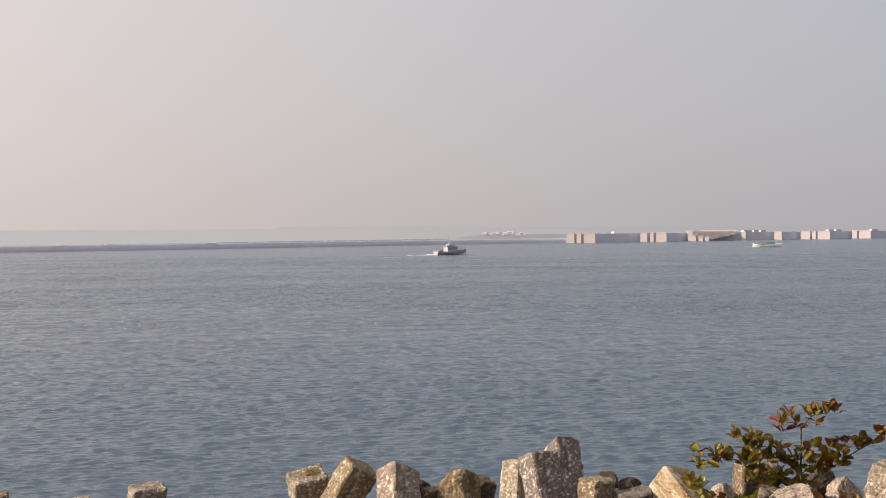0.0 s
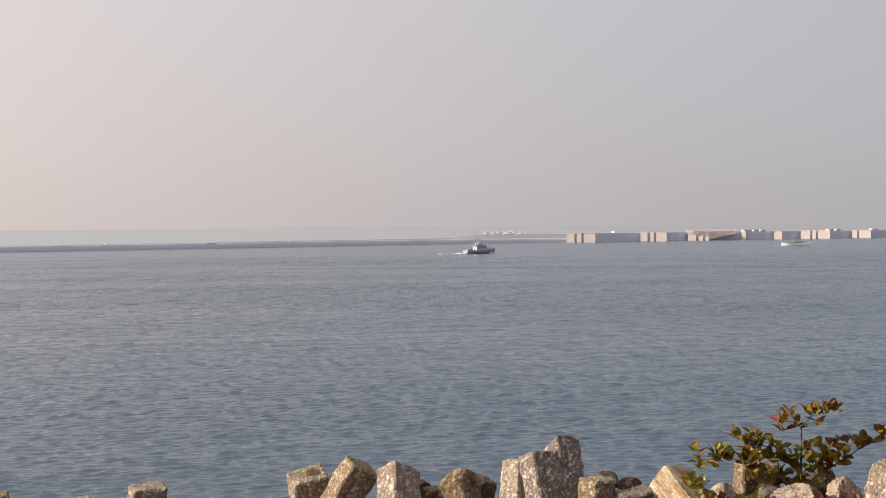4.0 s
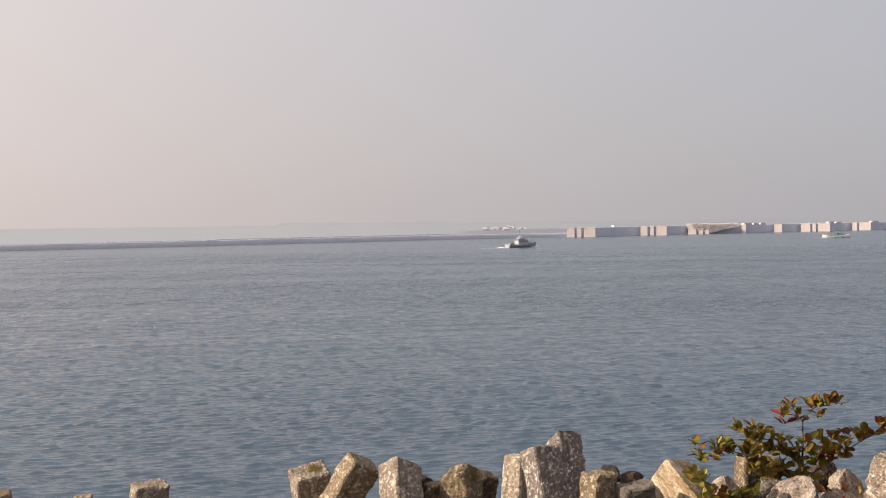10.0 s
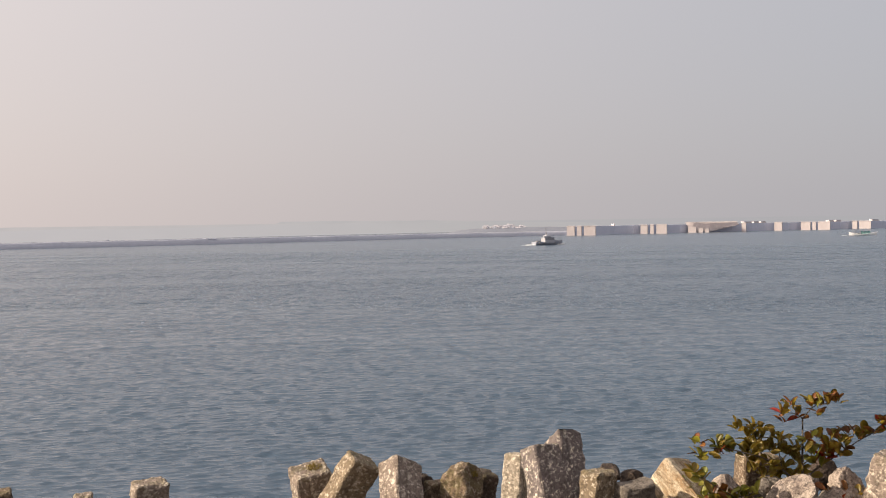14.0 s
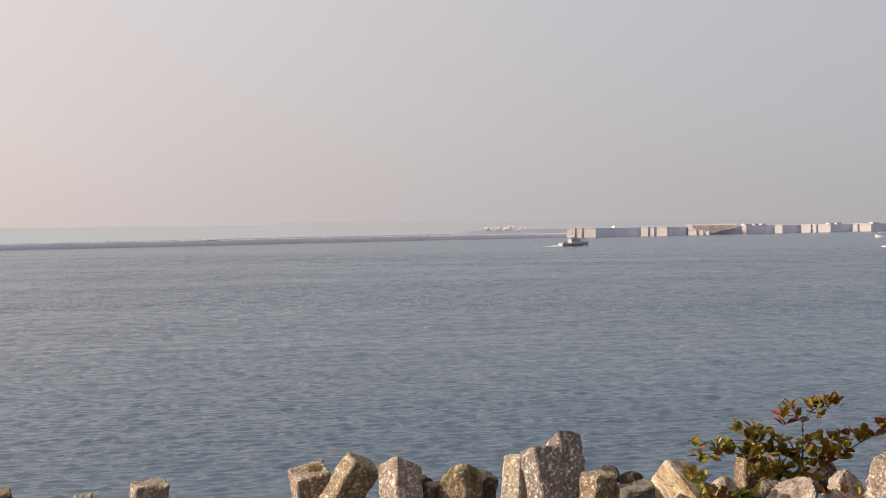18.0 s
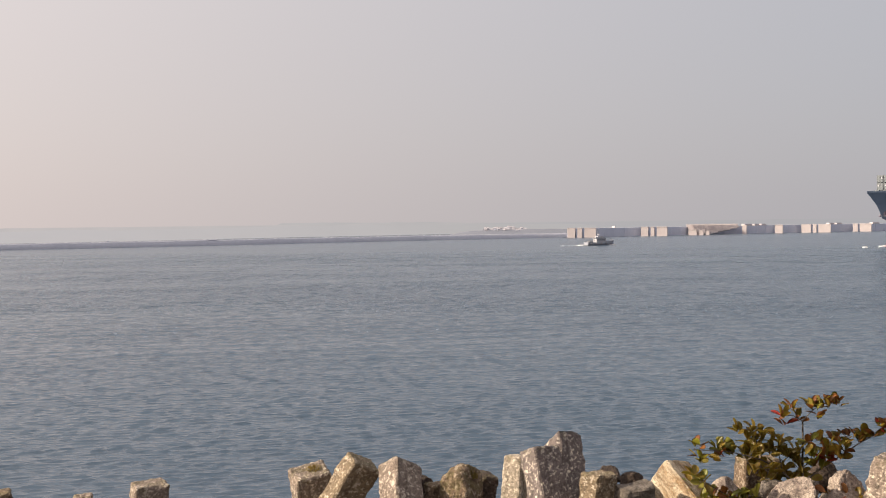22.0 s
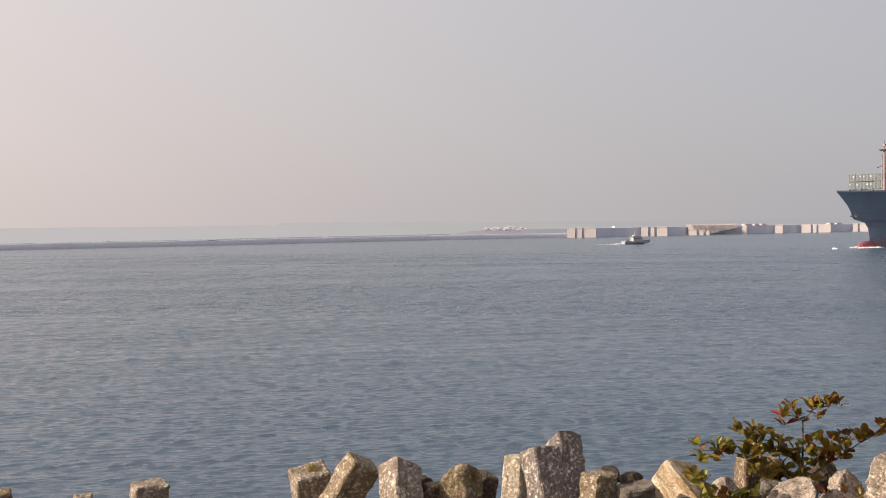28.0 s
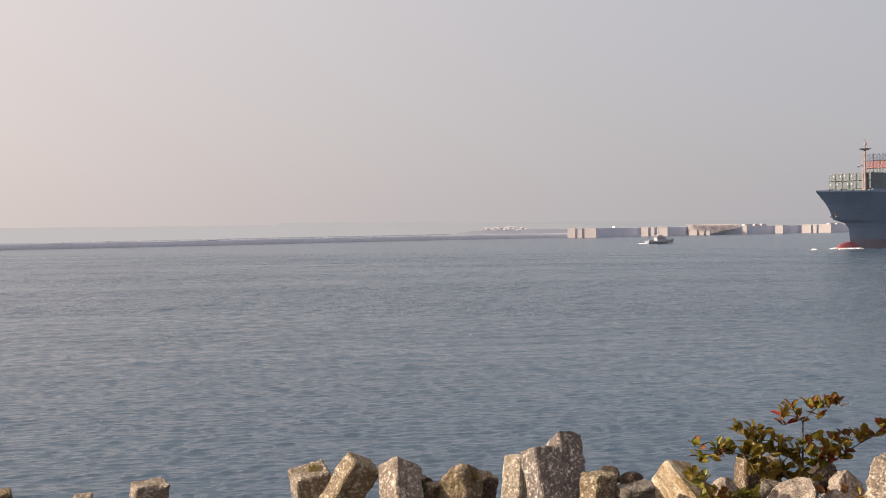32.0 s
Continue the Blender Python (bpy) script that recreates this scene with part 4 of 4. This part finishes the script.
def scrub():
    bm = fresh()
    rng = random.Random(21)
    line = [(-420, 354), (-203, 496), (-112, 560), (0, 663), (60, 688)]
    for i in range(260):
        a = rng.randrange(4)
        t = rng.random()
        x, y = (line[a][0] + (line[a + 1][0] - line[a][0]) * t, line[a][1] + (line[a + 1][1] - line[a][1]) * t)
        if noise.noise((x * 0.02, y * 0.02, 5)) < -0.1:
            continue
        r = rng.uniform(0.15, 0.3)
        bmesh.ops.create_icosphere(bm, subdivisions=1, radius=r, matrix=pose(x + rng.gauss(0, 1.5), y + rng.gauss(0, 1.0), 2.75, 0, 0, rng.uniform(0, 90)) @ Matrix.Diagonal((1.6, 1.2, rng.uniform(0.6, 1.1), 1)))
    for v in bm.verts:
        v.co += Vector((0, 0, 0.25 * noise.noise(v.co * 1.3)))
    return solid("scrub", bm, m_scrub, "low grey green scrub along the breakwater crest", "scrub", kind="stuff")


scrub()

beacon = thing("beacon", pose(-164.4, 524.0, 2.7), "small grey beacon hut with a flat cap on the breakwater", "beacon")
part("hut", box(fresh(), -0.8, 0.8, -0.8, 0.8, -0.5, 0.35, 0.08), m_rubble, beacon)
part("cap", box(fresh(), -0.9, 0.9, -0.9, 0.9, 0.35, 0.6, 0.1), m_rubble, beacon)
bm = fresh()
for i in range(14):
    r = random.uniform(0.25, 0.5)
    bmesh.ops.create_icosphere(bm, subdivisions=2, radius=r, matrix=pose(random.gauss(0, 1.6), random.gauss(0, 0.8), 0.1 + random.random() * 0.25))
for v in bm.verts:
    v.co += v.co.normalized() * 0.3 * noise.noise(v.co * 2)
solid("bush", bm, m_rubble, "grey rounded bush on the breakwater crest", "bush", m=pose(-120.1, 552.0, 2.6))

QUAY = pose(80.0, 673.0, 0, 0, 0, math.degrees(math.atan2(160, 250)))  # x runs along the quay, -y faces the water
TOPQ = 6.1


def quay():
    bm = fresh()
    box(bm, 13.5, 800, 5.5, 18, -3, TOPQ - 0.35)
    box(bm, 8, 13.5, 5.52, 8.5, -3, TOPQ - 0.36)
    for v in bm.verts:
        v.co = QUAY @ v.co
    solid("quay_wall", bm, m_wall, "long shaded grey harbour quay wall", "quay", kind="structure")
    bm = fresh()
    n = 90
    for i in range(n):
        x = 25 + i * (770 / n)
        box(bm, x, x + 0.3, 5.35, 5.5, -1, TOPQ - 0.4)
    for v in bm.verts:
        v.co = QUAY @ v.co
    solid("quay_joints", bm, m_wall, "vertical joint ribs of the quay wall", "quay", kind="structure")


quay()


def caisson(x0, x1, lead, top=TOPQ):
    """x0, x1: its reach along the quay. The caissons of one group stand in line with lead, their faces to the open water."""
    g = (QUAY @ Vector((lead, -0.5, 0))).normalized()
    far = (QUAY @ Vector((lead, -0.5, 0))).length
    a, b = (p * (far / p.dot(g)) for p in (QUAY @ Vector((x0, -0.5, 0)), QUAY @ Vector((x1, -0.5, 0))))
    c = thing("caisson", Matrix.Translation((a + b) / 2) @ pose(0, 0, 0, 0, 0, math.degrees(math.atan2(-g.x, g.y)) - 5), "pale sunlit concrete caisson at the harbour quay", "caisson", "caissons along the quay")
    w = (b - a).length / 2 - 0.25
    part("body", box(fresh(), -w, w, 0, 4.0, -3, top - 0.5, 0.12), m_caisson, c)
    part("cap", box(fresh(), -w - 0.1, w + 0.1, -0.15, 4.0, top - 0.5, top, 0.08), m_caisson, c)
    return c


for x0, x1, lead, *top in ((-2.8, 4.2, -2.8), (5.2, 9.8, -2.8), (11, 21.4, -2.8), (59.5, 66.5, 59.5), (68.1, 72.1, 59.5), (73.7, 84, 59.5), (103, 111.6, 103, 3.6), (113.3, 118.2, 103, 3.0), (119.6, 124.0, 103, 2.6), (155.9, 161.1, 155.9), (190.2, 199.4, 190.2), (219.3, 230.8, 219.3), (232.1, 237.2, 219.3), (238.5, 253.6, 219.3), (279.1, 286, 279.1), (287.4, 302.8, 279.1)):
    caisson(x0, x1, lead, *top)


def armour_heap():
    """Cast blocks dumped on a ramp beside the quay."""
    bm = fresh()
    rng = random.Random(5)
    for row in range(9):
        f = row / 8
        x = 106.0 + 3.0 * f
        while x < 156.0:
            w = rng.uniform(1.6, 2.6)
            t = (x - 106.0) / 50.0
            z = 0.3 + f * TOPQ * 1.06
            if z > t * TOPQ * 0.86 - 0.5:
                m = pose(x, -2.6 + 7.5 * f + rng.gauss(0, 0.12), z, rng.gauss(0, 4), rng.gauss(0, 4), -48 + rng.gauss(0, 5)) @ Matrix.Diagonal((w * 1.3, 0.6, rng.uniform(0.8, 0.98), 1))
                bmesh.ops.create_cube(bm, size=1.0, matrix=m)
            x += w * 0.74
    rod(bm, (118.0, -3.2, 0.2), (156.0, 3.6, TOPQ * 0.80), 0.55, 0.45, 6)  # the sloping kerb at its foot
    for v in bm.verts:
        v.co = QUAY @ v.co
    return solid("armour_heap", bm, m_caisson, "heap of pale cast concrete blocks on the quay slope", "blocks", kind="stuff")


armour_heap()


def shed(x, y, w, d, h, m0=QUAY, z=0.0):
    s = thing("shed", m0 @ pose(x, y, z), "small pale shed with a flat roof on the quay", "shed", "sheds on the quay")
    part("wall", box(fresh(), -w / 2, w / 2, -d / 2, d / 2, 0, h, 0.05), m_caisson, s)
    part("roof", box(fresh(), -w / 2 - 0.1, w / 2 + 0.1, -d / 2 - 0.1, d / 2 + 0.1, h, h + 0.12), m_house, s)
    return s


for x, w in ((170.8, 8.0), (179.7, 5.0), (187.0, 5.0), (263.9, 6.0), (272.6, 6.0), (318.0, 8.0), (43.6, 0.6)):
    shed(x, 8.0, w, 3.0, 1.1, z=TOPQ - 0.35)


def headland():
    """Low land with a village, beyond the breakwater's end."""
    bm = fresh()
    xs, ys = np.arange(-40, 130, 3.0), np.arange(735, 905, 5.0)
    rows = []
    for y in ys:
        row = []
        for x in xs:
            u, v = (x - 49 - 12) / 62, (y - 820) / 80
            z = 6.0 * max(0, 1 - u ** 4) * max(0, 1 - v * v) ** 0.5 + 0.5 * noise.noise((x * 0.08, y * 0.05, 1)) - 1.2
            row.append(bm.verts.new((x, y, z)))
        rows.append(row)
    for a, b in zip(rows, rows[1:]):
        for i in range(len(xs) - 1):
            bm.faces.new((a[i], a[i + 1], b[i + 1], b[i]))
    solid("headland", bm, m_bush, "low scrub covered headland behind the breakwater", "land", kind="structure", smooth=True)


headland()


def house(x, y, z, w, d, h, yaw, pitched):
    s = thing("house", pose(x, y, z, 0, 0, yaw), "small pale plastered house on the headland", "house", "houses on the headland")
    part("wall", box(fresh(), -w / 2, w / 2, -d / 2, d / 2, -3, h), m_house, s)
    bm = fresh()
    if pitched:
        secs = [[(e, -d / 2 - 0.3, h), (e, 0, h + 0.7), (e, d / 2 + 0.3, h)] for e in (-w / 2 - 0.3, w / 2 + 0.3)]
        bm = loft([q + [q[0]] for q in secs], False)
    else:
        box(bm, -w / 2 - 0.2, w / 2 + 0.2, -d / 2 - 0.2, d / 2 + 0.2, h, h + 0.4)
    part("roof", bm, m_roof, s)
    # windows take the quay's haze tone in place of dark glass
    for i in range(2):
        part("window", box(fresh(), -w / 4 + i * w / 2 - 0.25, -w / 4 + i * w / 2 + 0.25, -d / 2 - 0.05, -d / 2 + 0.05, h * 0.45, h * 0.8), m_wall, s)
    return s


rng = random.Random(33)
for i in range(48):
    x = 49 + rng.uniform(-18, 18)
    z = 3.6 + 1.2 * math.exp(-((x - 49) / 14) ** 2) * rng.random()
    house(x, 780 + rng.uniform(0, 85), z, rng.uniform(1.2, 3.2), rng.uniform(2, 3), rng.choice((0.7, 1.0, 1.4, 2.2)), rng.uniform(-14, -2), rng.random() < 0.5)


def ridge(name, crest, mat, label, seed, rough=0.8):
    """Far land, or the haze bank: crest is a line of points (x, y, z)."""
    bm = fresh()
    hx, hy, hz = zip(*crest)
    xs = np.linspace(hx[0], hx[-1], 260)
    rows = []
    for f, dy in ((0.0, 0), (0.5, 6), (0.85, 14), (1.0, 26), (0.0, 90)):
        rows.append([bm.verts.new((x, float(np.interp(x, hx, hy)) + dy, -1 + f * (float(np.interp(x, hx, hz)) + 1 + (rough if f > 0.6 else 0) * noise.fractal((x * 0.02, seed, f), 1.0, 2.0, 4)))) for x in xs])
    for a, b in zip(rows, rows[1:]):
        for i in range(len(xs) - 1):
            bm.faces.new((a[i], a[i + 1], b[i + 1], b[i]))
    return solid(name, bm, mat, label, "distant land", kind="structure", smooth=True)


# both coasts are raised in haze colour to cover sea that haze would hide
ridge("low_coast", [(-533.62, 600.00, 7.37), (-291.80, 705.00, 7.80), (-249.32, 745.00, 8.06), (-201.78, 790.00, 8.18), (-141.07, 880.00, 9.34), (-71.24, 940.00, 9.37), (-12.40, 1000.00, 9.39), (54.05, 1060.00, 9.13), (139.92, 1120.00, 8.11), (165.03, 1130.00, 6.32)], m_coast, "pale low coast line in haze colour, covering the far sea", 2.0)
ridge("low_coast", [(-66.14, 1500.00, 9.11), (13.10, 1500.00, 9.34), (92.33, 1500.00, 9.74), (171.57, 1500.00, 9.97), (330.04, 1500.00, 10.04), (621.62, 1500.00, 10.10), (1280.84, 1500.00, 10.08)], m_coast_east, "pale low coast line in haze colour, covering the far sea", 4.0)
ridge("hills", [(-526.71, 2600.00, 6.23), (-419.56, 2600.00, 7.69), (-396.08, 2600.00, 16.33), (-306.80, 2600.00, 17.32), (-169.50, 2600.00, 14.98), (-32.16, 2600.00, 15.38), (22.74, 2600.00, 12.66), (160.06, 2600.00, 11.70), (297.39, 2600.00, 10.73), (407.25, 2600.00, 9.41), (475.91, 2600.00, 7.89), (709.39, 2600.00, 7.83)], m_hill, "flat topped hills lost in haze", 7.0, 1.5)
# added in place of haze: hides the horizon in the low sky's colour
ridge("far_shore", [(-1333.80, 1500.00, 12.10), (-703.51, 1700.00, 11.24), (-364.58, 1800.00, 11.04), (0.70, 2400.00, 11.78), (1781.98, 4300.00, 12.12), (3671.74, 4300.00, 11.85)], m_far, "added bank of haze colour that covers the sea horizon", 9.0, 0.5)


# ---- what moves ----
def motions():
    # the swell drifts towards the shore
    walk(water, [(0.0, pose(0, 0, 0)), (32.0, pose(9.0, -16.0, 0))])
    heading = math.degrees(math.atan2(73.4, 91.3))
    rows = []
    for i in range(17):
        t = i * 2.0
        rows.append((t, pose(3.2 + 91.3 * t / 32 - 1.2 * math.sin(math.pi * t / 32), 392.2 + 73.4 * t / 32, 0.03 * math.sin(t * 2.1), 1.0 * math.sin(t * 1.3), 0.25 * math.sin(t * 1.7), heading - 3 - 13 * t / 32)))  # she swings her stern to the current
    walk(launch, rows)
    head2 = 5.0  # the skiff crabs a little in the current
    walk(fisher, [(i * 2.0, pose(153.5 + 3.95 * i * 2.0, 504.0 + 1.9 * i * 2.0, 0.04 * math.sin(i * 1.9), 1.2 * math.sin(i * 2.3), 0.3 * math.sin(i * 1.1), head2)) for i in range(17)])
    way = Vector((-2.28, -1.70, 0))
    turn = math.degrees(math.atan2(way.y, way.x))
    end = Vector((117.3, 336.0, 0))
    walk(freighter, [(t, Matrix.Translation(end + way * (t - 32.0)) @ pose(0, 0, 0, 0, 0, turn)) for t in (0.0, 8.0, 16.0, 24.0, 32.0)])


motions()
